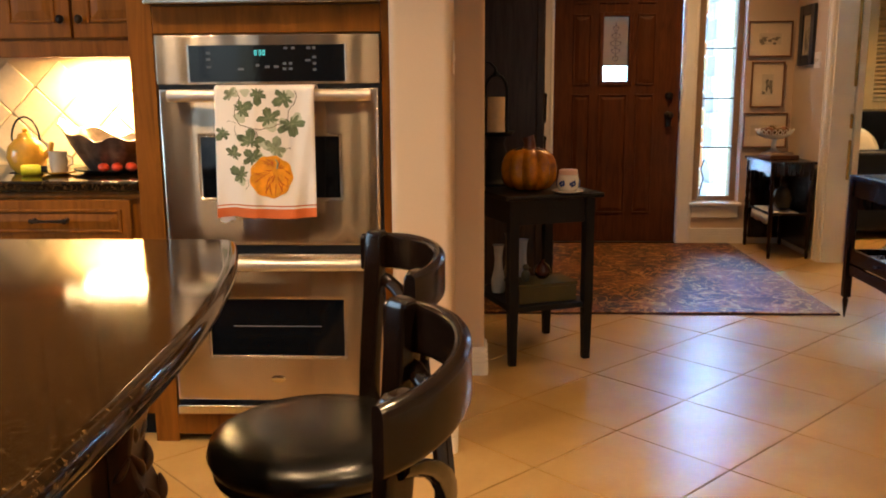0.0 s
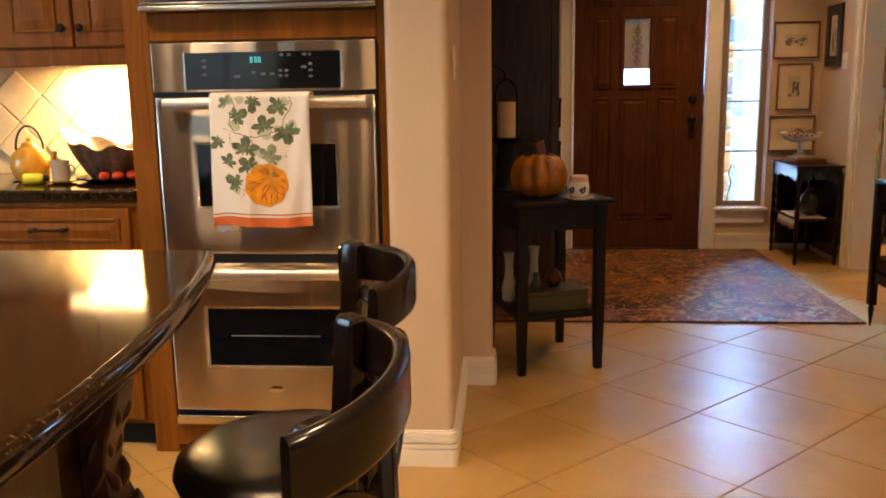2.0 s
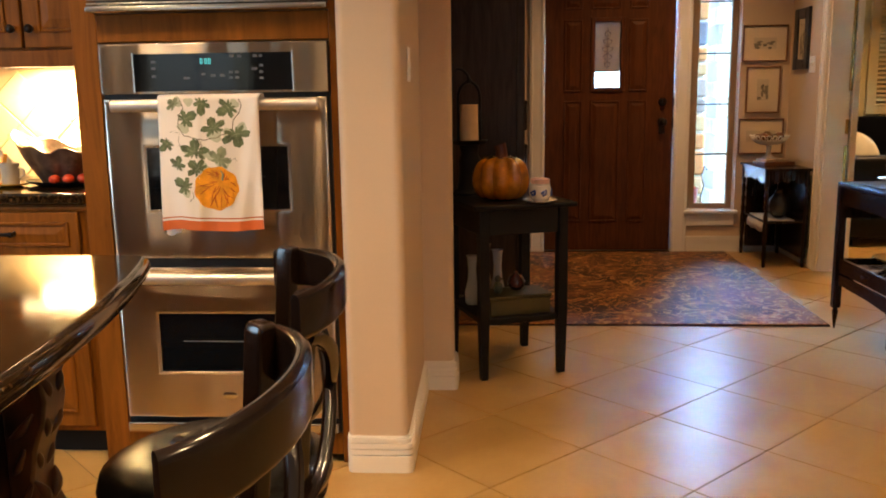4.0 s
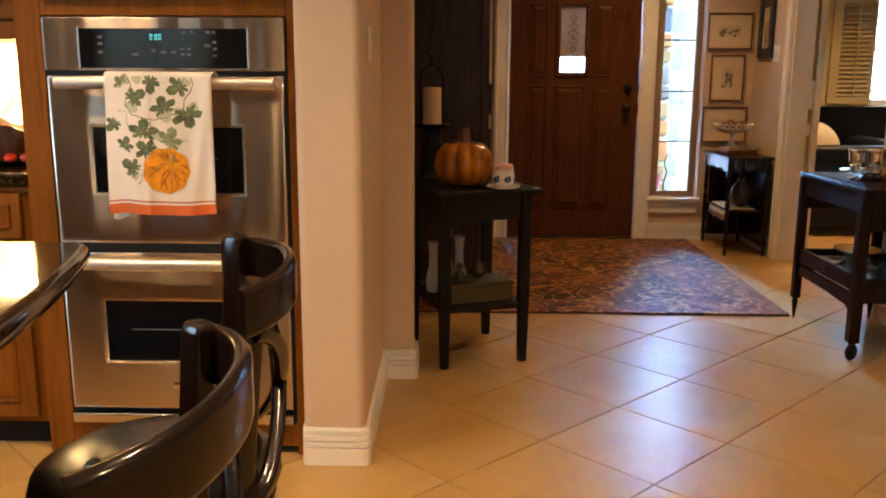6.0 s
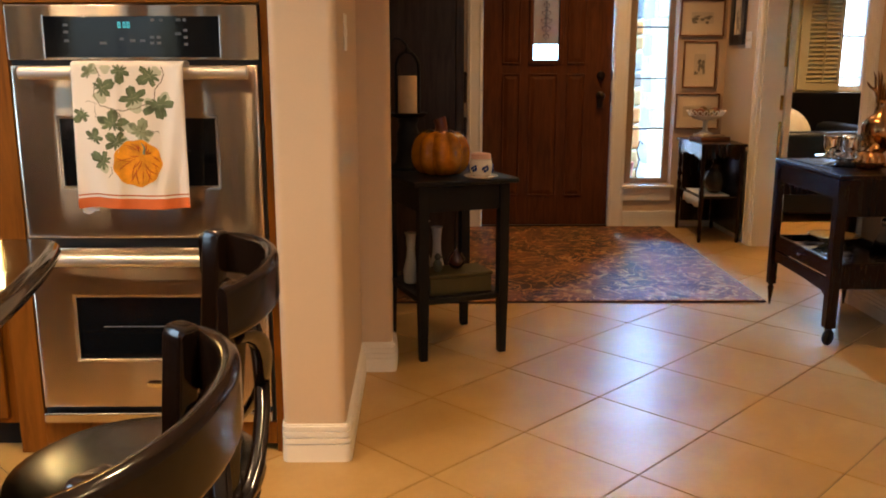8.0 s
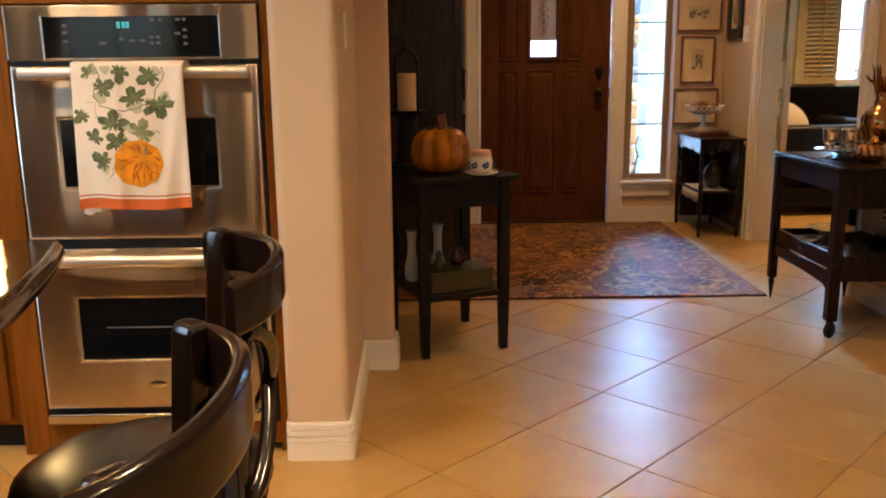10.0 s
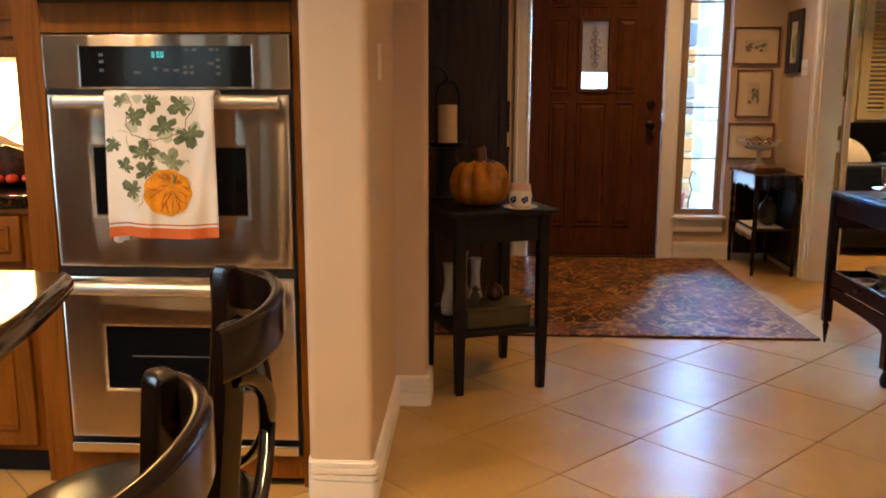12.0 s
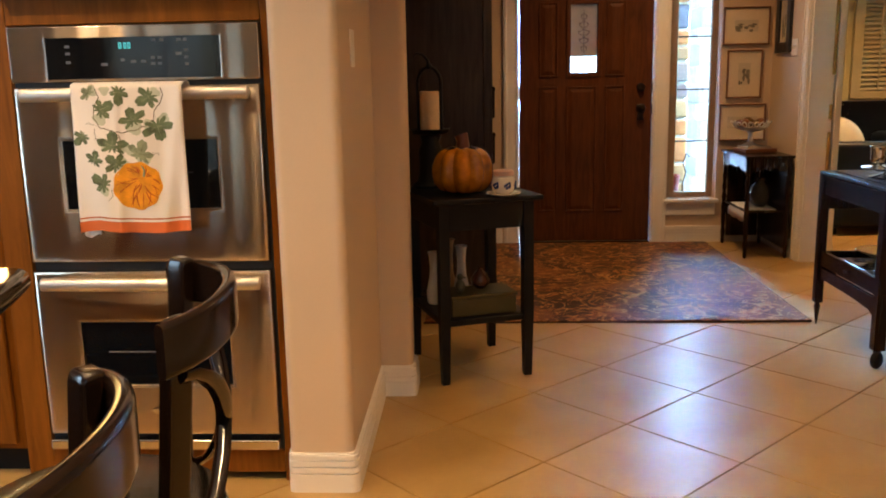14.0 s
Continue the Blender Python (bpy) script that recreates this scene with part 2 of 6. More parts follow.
def lathe(profile, steps=32, bm=None, m=None, lobes=0, depth=0.0):
    """Turn (radius, z) rows round the z axis; lobes press ribs into the outline."""
    own = bmesh.new()
    rings = []
    for r, z in profile:
        ring = []
        for i in range(steps):
            a = 2 * math.pi * i / steps
            k = 1.0 - depth * (1 - abs(math.sin(lobes * a / 2))) if lobes else 1.0
            ring.append(own.verts.new((r * k * math.cos(a), r * k * math.sin(a), z)))
        rings.append(ring)
    for lo, hi in zip(rings, rings[1:]):
        for i in range(steps):
            own.faces.new((lo[i], lo[(i + 1) % steps], hi[(i + 1) % steps], hi[i]))
    for ring in (rings[0], rings[-1]):
        if (ring[0].co - ring[steps // 2].co).length > 1e-4:
            own.faces.new(ring)
    bmesh.ops.remove_doubles(own, verts=own.verts[:], dist=1e-5)
    if m is not None:
        own.transform(m)
    return join(bm, own)


def tube(points, radius, sides=8, bm=None, flat=1.0):
    """A rod along points; radius is a number or one for each point."""
    own = bmesh.new()
    pts = [Vector(p) for p in points]
    rings, side = [], None
    for i, p in enumerate(pts):
        d = (pts[min(i + 1, len(pts) - 1)] - pts[max(i - 1, 0)]).normalized()
        if side is None:
            side = d.cross(Vector((0, 0, 1)) if abs(d.z) < 0.9 else Vector((1, 0, 0))).normalized()
        side = (side - d * side.dot(d)).normalized()
        up = d.cross(side)
        r = radius[i] if isinstance(radius, (list, tuple)) else radius
        rings.append([own.verts.new(p + side * r * math.cos(2 * math.pi * k / sides) + up * r * flat * math.sin(2 * math.pi * k / sides)) for k in range(sides)])
    for lo, hi in zip(rings, rings[1:]):
        for k in range(sides):
            own.faces.new((lo[k], lo[(k + 1) % sides], hi[(k + 1) % sides], hi[k]))
    own.faces.new(rings[0])
    own.faces.new(rings[-1])
    return join(bm, own)


def band(points, width, thick, bm=None):
    """A flat upright band that follows points (its middle line), width along z."""
    own = bmesh.new()
    pts = [Vector(p) for p in points]
    rings = []
    e = min(thick * 0.48, width * 0.4)
    prof = []
    for sx, sz, a0 in ((1, 1, 0), (-1, 1, 90), (-1, -1, 180), (1, -1, 270)):
        for q in range(4):
            a = radians(a0 + 30 * q)
            prof.append((sx * (thick / 2 - e) + e * math.cos(a), sz * (width / 2 - e) + e * math.sin(a)))
    n = len(prof)
    for i, p in enumerate(pts):
        d = (pts[min(i + 1, len(pts) - 1)] - pts[max(i - 1, 0)])
        d.z = 0
        d.normalize()
        o = Vector((d.y, -d.x, 0))
        rings.append([own.verts.new(p + o * a + Vector((0, 0, c))) for a, c in prof])
    for lo, hi in zip(rings, rings[1:]):
        for k in range(n):
            own.faces.new((lo[k], lo[(k + 1) % n], hi[(k + 1) % n], hi[k]))
    own.faces.new(rings[0])
    own.faces.new(rings[-1])
    return join(bm, own)


def prism(outline, z0, z1, bevel=0.0, bm=None, segments=3):
    own = bmesh.new()
    f = own.faces.new([own.verts.new((x, y, z0)) for x, y in outline])
    up = bmesh.ops.extrude_face_region(own, geom=[f])["geom"]
    bmesh.ops.translate(own, verts=[v for v in up if isinstance(v, bmesh.types.BMVert)], vec=(0, 0, z1 - z0))
    bmesh.ops.recalc_face_normals(own, faces=own.faces[:])
    if bevel:
        rim = [e for e in own.edges if abs(e.verts[0].co.z - e.verts[1].co.z) < 1e-6]
        bmesh.ops.bevel(own, geom=rim, offset=bevel, segments=segments, profile=0.5, affect="EDGES")
    return join(bm, own)


def ball(cx, cy, cz, rx, ry=None, rz=None, bm=None, u=14, v=9):
    own = bmesh.new()
    bmesh.ops.create_uvsphere(own, u_segments=u, v_segments=v, radius=1.0, matrix=Matrix.LocRotScale((cx, cy, cz), None, (rx, ry or rx, rz or rx)))
    return join(bm, own)


def structure(name, bm, material, label, smooth=False):
    return tagged(finish(bm, name, material, None, "", smooth), label, "", "", "structure")


# ---- large structure ----
DOOR_Y, RIGHT_X, BACK_Y, LEFT_X = 7.28, 3.63, -3.0, -2.6
FAR_X, STUDY_Y = 6.6, 9.0
floor = structure("floor", box(LEFT_X - 0.2, FAR_X + 0.2, BACK_Y - 0.2, STUDY_Y + 0.2, -0.15, -0.004), GROUT, "dark grout bed between diagonal beige floor tiles")
structure("ceiling", box(LEFT_X - 0.2, FAR_X + 0.2, BACK_Y - 0.2, STUDY_Y + 0.2, CEILING, CEILING + 0.2), CEIL, "plain off-white painted ceiling")
# front door wall with door and sidelight openings
D0, D1, DTOP = 1.757, 2.755, 2.44
S0, S1, SBOT, STOP = 2.884, 3.252, 0.335, 2.36
w = box(0.2, D0 - 0.02, DOOR_Y, DOOR_Y + 0.2, 0, CEILING)
box(D0 - 0.02, D1 + 0.02, DOOR_Y, DOOR_Y + 0.2, DTOP + 0.02, CEILING, bm=w)
box(D1 + 0.02, S0, DOOR_Y, DOOR_Y + 0.2, 0, CEILING, bm=w)
box(S0, S1, DOOR_Y, DOOR_Y + 0.2, 0, SBOT, bm=w)
box(S0, S1, DOOR_Y, DOOR_Y + 0.2, STOP, CEILING, bm=w)
box(S1, RIGHT_X + 0.14, DOOR_Y, DOOR_Y + 0.2, 0, CEILING, bm=w)
structure("wall_north", w, PAINT, "warm beige painted wall round the front door")
# wall between hall and study, with a wide cased opening
J0, J1, JTOP = 5.05, 6.50, 2.40
w = box(RIGHT_X, RIGHT_X + 0.14, J1, DOOR_Y, 0, CEILING)
box(RIGHT_X, RIGHT_X + 0.14, J0, J1, JTOP, CEILING, bm=w)
box(RIGHT_X, RIGHT_X + 0.14, BACK_Y, J0, 0, CEILING, bm=w)
structure("wall_east", w, PAINT, "warm beige painted wall beside the study opening")
# rounded end of the kitchen wall with a jog to the hall
C0, C1, CY, JOGX, JOGY = 0.885, 1.088, 3.120, 1.198, 3.955


def rounded(corners, r=0.02, steps=5):
    """An outline with its convex corners rounded."""
    out, k = [], len(corners)
    for i, (x, y, keep) in enumerate(corners):
        p, a, b = Vector((x, y)), Vector(corners[i - 1][:2]), Vector(corners[(i + 1) % k][:2])
        if keep:
            out.append((x, y))
            continue
        u, v = (a - p).normalized() * r, (b - p).normalized() * r
        for s in range(steps + 1):
            t = s / steps
            q = (p + u) * (1 - t) ** 2 + p * 2 * t * (1 - t) + (p + v) * t ** 2
            out.append((q.x, q.y))
    return out


structure("wall_column", prism(rounded([(C0, CY, 0), (C1, CY, 0), (C1 - 0.016, JOGY, 1), (JOGX, JOGY, 0), (JOGX, JOGY + 0.14, 0), (C0, JOGY + 0.14, 1)], 0.028), 0, CEILING), PAINT, "tan painted wall end with rounded plaster corners", True)
structure("wall_kitchen", box(LEFT_X, C0, 3.86, JOGY + 0.14, 0, CEILING), PAINT, "tan painted kitchen wall behind the cabinets")
structure("wall_hall", box(0.2, 0.34, JOGY + 0.14, DOOR_Y, 0, CEILING), PAINT, "beige painted side wall of the hall")
w = box(LEFT_X - 0.2, LEFT_X, BACK_Y, 0.55, 0, CEILING)
box(LEFT_X - 0.2, LEFT_X, 0.55, 2.15, 0, 0.75, bm=w)
box(LEFT_X - 0.2, LEFT_X, 0.55, 2.15, 2.25, CEILING, bm=w)
box(LEFT_X - 0.2, LEFT_X, 2.15, JOGY + 0.14, 0, CEILING, bm=w)
structure("wall_west", w, PAINT, "beige painted outer wall of the kitchen with a window")
w = box(LEFT_X, -2.35, BACK_Y - 0.2, BACK_Y, 0, CEILING)
box(-2.35, -1.15, BACK_Y - 0.2, BACK_Y, 0, 0.75, bm=w)
box(-2.35, -1.15, BACK_Y - 0.2, BACK_Y, 2.15, CEILING, bm=w)
box(-1.15, 2.0, BACK_Y - 0.2, BACK_Y, 0, CEILING, bm=w)
box(2.0, 3.2, BACK_Y - 0.2, BACK_Y, 0, 0.75, bm=w)
box(2.0, 3.2, BACK_Y - 0.2, BACK_Y, 2.15, CEILING, bm=w)
box(3.2, RIGHT_X + 0.14, BACK_Y - 0.2, BACK_Y, 0, CEILING, bm=w)
structure("wall_south", w, PAINT, "beige painted wall with two window openings")
# study
V0, V1, VBOT, VTOP = 5.30, 6.15, 1.02, 2.25
w = box(RIGHT_X + 0.14, V0, STUDY_Y, STUDY_Y + 0.2, 0, CEILING)
box(V0, V1, STUDY_Y, STUDY_Y + 0.2, 0, VBOT, bm=w)
box(V0, V1, STUDY_Y, STUDY_Y + 0.2, VTOP, CEILING, bm=w)
box(V1, FAR_X, STUDY_Y, STUDY_Y + 0.2, 0, CEILING, bm=w)
structure("wall_study_north", w, STUDY_PAINT, "olive yellow painted study wall with a window")
structure("wall_study_east", box(FAR_X, FAR_X + 0.2, 4.0, STUDY_Y + 0.2, 0, CEILING), STUDY_PAINT, "olive yellow painted study side wall")
structure("wall_study_south", box(RIGHT_X + 0.14, FAR_X, 4.0, 4.2, 0, CEILING), STUDY_PAINT, "olive yellow painted study rear wall")
structure("wall_study_west", box(RIGHT_X + 0.0, RIGHT_X + 0.14, DOOR_Y + 0.2, STUDY_Y, 0, CEILING), STUDY_PAINT, "olive yellow painted study inner wall")
# outdoors
structure("ground", box(-60, 60, STUDY_Y + 0.21, 90, -0.30, -0.12), surface("pale_concrete", (0.55, 0.53, 0.50), 0.8, vary=0.1, scale=1, fine=40), "pale sunlit concrete ground outside the door")
# glowing daylight panels; the bright one is narrow to shape light on the rug
structure("backdrop", box(0.6, 15, 40, 40.2, -1, 23), glow("bright_daylight_panel", (0.18, 0.47, 1.0), 60.0), "glowing panel standing in for overexposed daylight beyond the windows")
structure("backdrop_side", box(15.01, 32, 40, 40.2, -1, 23), glow("dim_daylight_panel", (0.50, 0.72, 1.0), 2.2), "dimmer glowing panel standing in for daylight beyond the study window")


# ---- trim, door and windows ----
def column_band(d, z0, z1, bm):
    return prism(rounded([(C0 - 0.004, CY - d, 0), (C1 + d, CY - d, 0), (C1 - 0.016 + d, JOGY - d, 1), (JOGX + d, JOGY - d, 0), (JOGX + d, JOGY + 0.14, 1), (C0 - 0.004, JOGY + 0.14, 1)], 0.028), z0, z1, bm=bm)


bm = None
PROFILE = [(0.018, 0.0, 0.060), (0.012, 0.060, 0.065), (0.017, 0.065, 0.081), (0.011, 0.081, 0.086), (0.016, 0.086, 0.102), (0.010, 0.102, 0.107), (0.013, 0.107, 0.120), (0.006, 0.120, 0.126)]
for d, z0, z1 in PROFILE:
    bm = column_band(d, z0, z1, bm)
structure("baseboard_column", bm, TRIM, "white moulded baseboard round the wall end", True)


def skirting(name, x0, x1, y0, y1, nx, ny):
    """A moulded baseboard on the wall line (x0, y0)-(x1, y1), standing out along (nx, ny)."""
    bm = None
    for d, z0, z1 in PROFILE:
        bm = box(min(x0, x0 + nx * d), max(x1, x1 + nx * d), min(y0, y0 + ny * d), max(y1, y1 + ny * d), z0, z1, bm=bm)
    structure(name, bm, TRIM, "white moulded baseboard along the wall")


skirting("baseboard_north", 2.882, RIGHT_X, DOOR_Y, DOOR_Y, 0, -1)
skirting("baseboard_north_west", 0.36, 1.622, DOOR_Y, DOOR_Y, 0, -1)
skirting("baseboard_east", RIGHT_X, RIGHT_X, 6.61, DOOR_Y - 0.02, -1, 0)
skirting("baseboard_east_south", RIGHT_X, RIGHT_X, -2.9, 4.94, -1, 0)
skirting("baseboard_study", RIGHT_X + 0.15, FAR_X, STUDY_Y, STUDY_Y, 0, -1)


def casing_profile(bm, x0, x1, y0, y1, z0, z1, axis):
    """A flat board with a raised outer and inner bead."""
    box(x0, x1, y0, y1, z0, z1, 0.003, bm)
    if axis == "y":
        for a in (x0 + 0.012, x1 - 0.026):
            box(a, a + 0.014, y0 - 0.006, y0 + 0.004, z0, z1, 0.003, bm)
    else:
        for a in (y0 + 0.012, y1 - 0.026):
            box(x0 - 0.006, x0 + 0.004, a, a + 0.014, z0, z1, 0.003, bm)
    return bm


trim = new("trim_front_door")
tagged(trim, "white painted casing round the front door", "", "", "structure")
part("casing", casing_profile(bmesh.new(), D0 - 0.122, D0 - 0.004, DOOR_Y - 0.022, DOOR_Y, 0, DTOP + 0.12, "y"), TRIM, trim)
part("casing", casing_profile(bmesh.new(), D1 + 0.004, D1 + 0.122, DOOR_Y - 0.022, DOOR_Y, 0, DTOP + 0.12, "y"), TRIM, trim)
part("head_casing", box(D0 - 0.004, D1 + 0.004, DOOR_Y - 0.022, DOOR_Y, DTOP + 0.004, DTOP + 0.12, 0.003), TRIM, trim)
part("jamb", box(D0 - 0.02, D0 - 0.004, DOOR_Y + 0.001, DOOR_Y + 0.19, 0, DTOP + 0.02), TRIM, trim)
part("jamb", box(D1 + 0.004, D1 + 0.02, DOOR_Y + 0.001, DOOR_Y + 0.19, 0, DTOP + 0.02), TRIM, trim)

door = new("door_1")
tagged(door, "closed dark stained wooden front door with raised panels", "", "", "structure")
G0, G1, GB, GT = 2.142, 2.340, 1.303, 1.802
YF = DOOR_Y + 0.018
b = box(D0, G0 - 0.03, YF, YF + 0.045, 0.012, DTOP)
box(G1 + 0.03, D1, YF, YF + 0.045, 0.012, DTOP, bm=b)
box(G0 - 0.03, G1 + 0.03, YF, YF + 0.045, 0.012, GB - 0.03, bm=b)
box(G0 - 0.03, G1 + 0.03, YF, YF + 0.045, GT + 0.03, DTOP, bm=b)
part("slab", b, DOORWOOD, door, smooth=False)


def raised_panel(x0, x1, z0, z1, y, depth, parent, material, name="panel"):
    """A fielded panel: a moulded surround with a bevelled field inside."""
    bm = bmesh.new()
    e = 0.012
    for a in ((x0, x0 + e, z0, z1), (x1 - e, x1, z0, z1), (x0 + e, x1 - e, z0, z0 + e), (x0 + e, x1 - e, z1 - e, z1)):
        box(a[0], a[1], y - depth, y + 0.002, a[2], a[3], 0.004, bm)
    k = min(0.032, (x1 - x0) * 0.28)
    rows = [(x0 + e + 0.004, x1 - e - 0.004, z0 + e + 0.004, z1 - e - 0.004, y - 0.001), (x0 + e + k, x1 - e - k, z0 + e + k, z1 - e - k, y - depth * 0.9)]
    rings = [[bm.verts.new(p) for p in ((a, yy, c), (b2, yy, c), (b2, yy, d), (a, yy, d))] for a, b2, c, d, yy in rows]
    for i in range(4):
        bm.faces.new((rings[0][i], rings[0][(i + 1) % 4], rings[1][(i + 1) % 4], rings[1][i]))
    bm.faces.new(rings[1])
    return part(name, bm, material, parent, smooth=False)


for x0, x1 in ((1.905, 2.045), (2.405, 2.55)):
    raised_panel(x0, x1, 1.272, 1.82, YF, 0.010, door, DOORWOOD)
    raised_panel(x0, x1, 0.245, 1.2, YF, 0.010, door, DOORWOOD)
    raised_panel(x0, x1, 1.90, 2.30, YF, 0.010, door, DOORWOOD)
raised_panel(2.112, 2.338, 0.245, 1.2, YF, 0.010, door, DOORWOOD)
raised_panel(2.112, 2.338, 1.90, 2.30, YF, 0.010, door, DOORWOOD)
b = box(G0 - 0.032, G0, YF - 0.014, YF + 0.05, GB - 0.032, GT + 0.032, 0.004)
box(G1, G1 + 0.032, YF - 0.014, YF + 0.05, GB - 0.032, GT + 0.032, 0.004, b)
box(G0, G1, YF - 0.014, YF + 0.05, GB - 0.032, GB, 0.004, b)
box(G0, G1, YF - 0.014, YF + 0.05, GT, GT + 0.032, 0.004, b)
lite = part("window_frame", b, DOORWOOD, door)
# lower pane tinted dark so its daylight leaves no streak on the floor
pane = part("pane", box(G0, G1, YF + 0.02, YF + 0.024, GB, GB + 0.118), clear_glass("dimmed_door_pane", (0.10, 0.085, 0.07)), lite, "dark tinted glass that passes less daylight", smooth=False)
pane.visible_shadow = False
FROST = surface("etched_glass", (0.36, 0.24, 0.14), 0.35, vary=0.12, scale=12, fine=120, relief=0.2)
FROST.node_tree.nodes["Principled BSDF"].inputs["Transmission Weight"].default_value = 0.05
ETCH = surface("etch_line", (0.16, 0.10, 0.06), 0.5, vary=0.1)
part("etched_pane", box(G0, G1, YF + 0.02, YF + 0.024, GB + 0.118, GT), FROST, lite, "tan frosted glass etched with a scroll ornament", smooth=False)
b, gx = None, (G0 + G1) / 2
for k in range(5):
    for sgn in (-1, 1):
        z = GB + 0.155 + 0.058 * k
        rr = (0.018, 0.030, 0.038, 0.030, 0.018)[k]
        b = tube([(gx + sgn * (0.004 + rr * math.sin(u * 0.62)), YF + 0.016, z + 0.05 * u / 6) for u in range(7)], 0.0028, 5, b)
        b = ball(gx + sgn * rr, YF + 0.016, z + 0.03, 0.006, 0.003, 0.008, b, 8, 5)
b = tube([(gx, YF + 0.016, GB + 0.14), (gx, YF + 0.016, GB + 0.46)], 0.0028, 5, b)
part("etching", b, ETCH, lite)
b = lathe([(0.032, 0), (0.032, 0.008), (0.024, 0.014), (0.022, 0.03), (0.0, 0.032)], 20, m=pose(2.672, YF, 1.185, 90))
box(2.665, 2.679, YF - 0.05, YF - 0.03, 1.168, 1.202, 0.004, b)
part("deadbolt", b, BRONZE, door, "oil-rubbed bronze deadbolt")
b = lathe([(0.034, 0), (0.034, 0.008), (0.018, 0.016), (0.013, 0.045), (0.0, 0.046)], 20, m=pose(2.672, YF, 1.03, 90))
ball(2.672, YF - 0.058, 1.03, 0.029, 0.022, 0.029, b)
box(2.649, 2.695, YF - 0.010, YF, 0.94, 1.06, 0.004, b)
part("door_handle", b, BRONZE, door, "oil-rubbed bronze round door knob")
part("strike_plate", box(D1 - 0.006, D1 + 0.004, YF - 0.012, YF + 0.02, 1.15, 1.22, 0.002), BRONZE, door)
part("strike_plate", box(D1 - 0.006, D1 + 0.004, YF - 0.012, YF + 0.02, 0.98, 1.06, 0.002), BRONZE, door)
for z in (0.22, 1.10, 2.20):
    part("hinge", lathe([(0.008, 0), (0.008, 0.10)], 10, m=pose(D0 - 0.004, YF - 0.008, z)), BRONZE, door)
part("threshold", box(D0, D1, DOOR_Y - 0.02, DOOR_Y + 0.19, 0.0, 0.012, 0.003), BRONZE, door)

# sidelight
win = new("window_1")
tagged(win, "tall narrow sidelight window with dark muntins and a white sill", "", "", "structure")
FRAME = surface("window_frame_brown", (0.30, 0.20, 0.12), 0.5, vary=0.1)
WX0, WX1, WZ0, WZ1, WY = 2.958, 3.206, 0.375, 2.32, DOOR_Y + 0.10
b = box(S0, WX0, WY, WY + 0.04, SBOT, STOP, 0.003)
box(WX1, S1, WY, WY + 0.04, SBOT, STOP, 0.003, b)
box(WX0, WX1, WY, WY + 0.04, SBOT, WZ0, 0.003, b)
box(WX0, WX1, WY, WY + 0.04, WZ1, STOP, 0.003, b)
part("window_frame", b, FRAME, win)
part("window_sill", box(S0 - 0.03, S1 + 0.02, DOOR_Y - 0.045, WY, SBOT - 0.025, SBOT, 0.006), TRIM, win, "white painted sill")
part("apron", box(S0 - 0.005, S1, DOOR_Y - 0.018, DOOR_Y - 0.001, SBOT - 0.125, SBOT - 0.026, 0.005), TRIM, win, "white painted apron under the sill")
LEAD = surface("muntin_dark", (0.05, 0.045, 0.04), 0.5)
bars = [WZ0] + [WZ0 + 0.393 * k for k in range(1, 5)] + [WZ1]
for lo, hi in zip(bars, bars[1:]):
    p = part("pane", box(WX0, WX1, WY + 0.018, WY + 0.022, lo + 0.005, hi - 0.005), PANE, win, smooth=False)
    p.visible_shadow = False
for z in bars[1:-1]:
    part("muntin", box(WX0, WX1, WY + 0.008, WY + 0.030, z - 0.006, z + 0.006, 0.002), LEAD, win)

# cased opening to the study
trim = new("trim_study_opening")
tagged(trim, "white painted casing and jamb of the study opening", "", "", "structure")
part("casing", casing_profile(bmesh.new(), RIGHT_X - 0.022, RIGHT_X, J1 - 0.004, J1 + 0.105, 0, JTOP + 0.1, "x"), TRIM, trim)
part("casing", casing_profile(bmesh.new(), RIGHT_X - 0.022, RIGHT_X, J0 - 0.105, J0 + 0.004, 0, JTOP + 0.1, "x"), TRIM, trim)
part("head_casing", box(RIGHT_X - 0.022, RIGHT_X, J0 + 0.004, J1 - 0.004, JTOP - 0.004, JTOP + 0.1, 0.003), TRIM, trim)
part("jamb", box(RIGHT_X - 0.001, RIGHT_X + 0.142, J1 - 0.02, J1 - 0.001, 0, JTOP, 0.002), TRIM, trim)
part("jamb", box(RIGHT_X - 0.001, RIGHT_X + 0.142, J0 + 0.001, J0 + 0.02, 0, JTOP, 0.002), TRIM, trim)
part("casing", box(RIGHT_X + 0.143, RIGHT_X + 0.16, J1 - 0.004, J1 + 0.10, 0, JTOP + 0.1, 0.003), TRIM, trim)
BRASS = surface("brass", (0.60, 0.42, 0.16), 0.22, 1.0, vary=0.15, relief=0.02)
# the white door folded back into the study, seen by its edge
sd = new("door_2")
tagged(sd, "white painted study door standing open with brass hardware", "", "", "structure")
part("slab", box(RIGHT_X + 0.165, RIGHT_X + 0.205, J1 - 0.03, J1 + 0.72, 0.01, JTOP - 0.02, 0.003), TRIM, sd)
part("latch_plate", box(RIGHT_X + 0.128, RIGHT_X + 0.150, J1 - 0.026, J1 - 0.019, 0.60, 0.88, 0.002), BRASS, sd, "brass flush bolt plate")
part("hinge", box(RIGHT_X + 0.128, RIGHT_X + 0.150, J1 - 0.026, J1 - 0.019, 0.96, 1.06, 0.002), BRASS, sd, "brass hinge leaf")
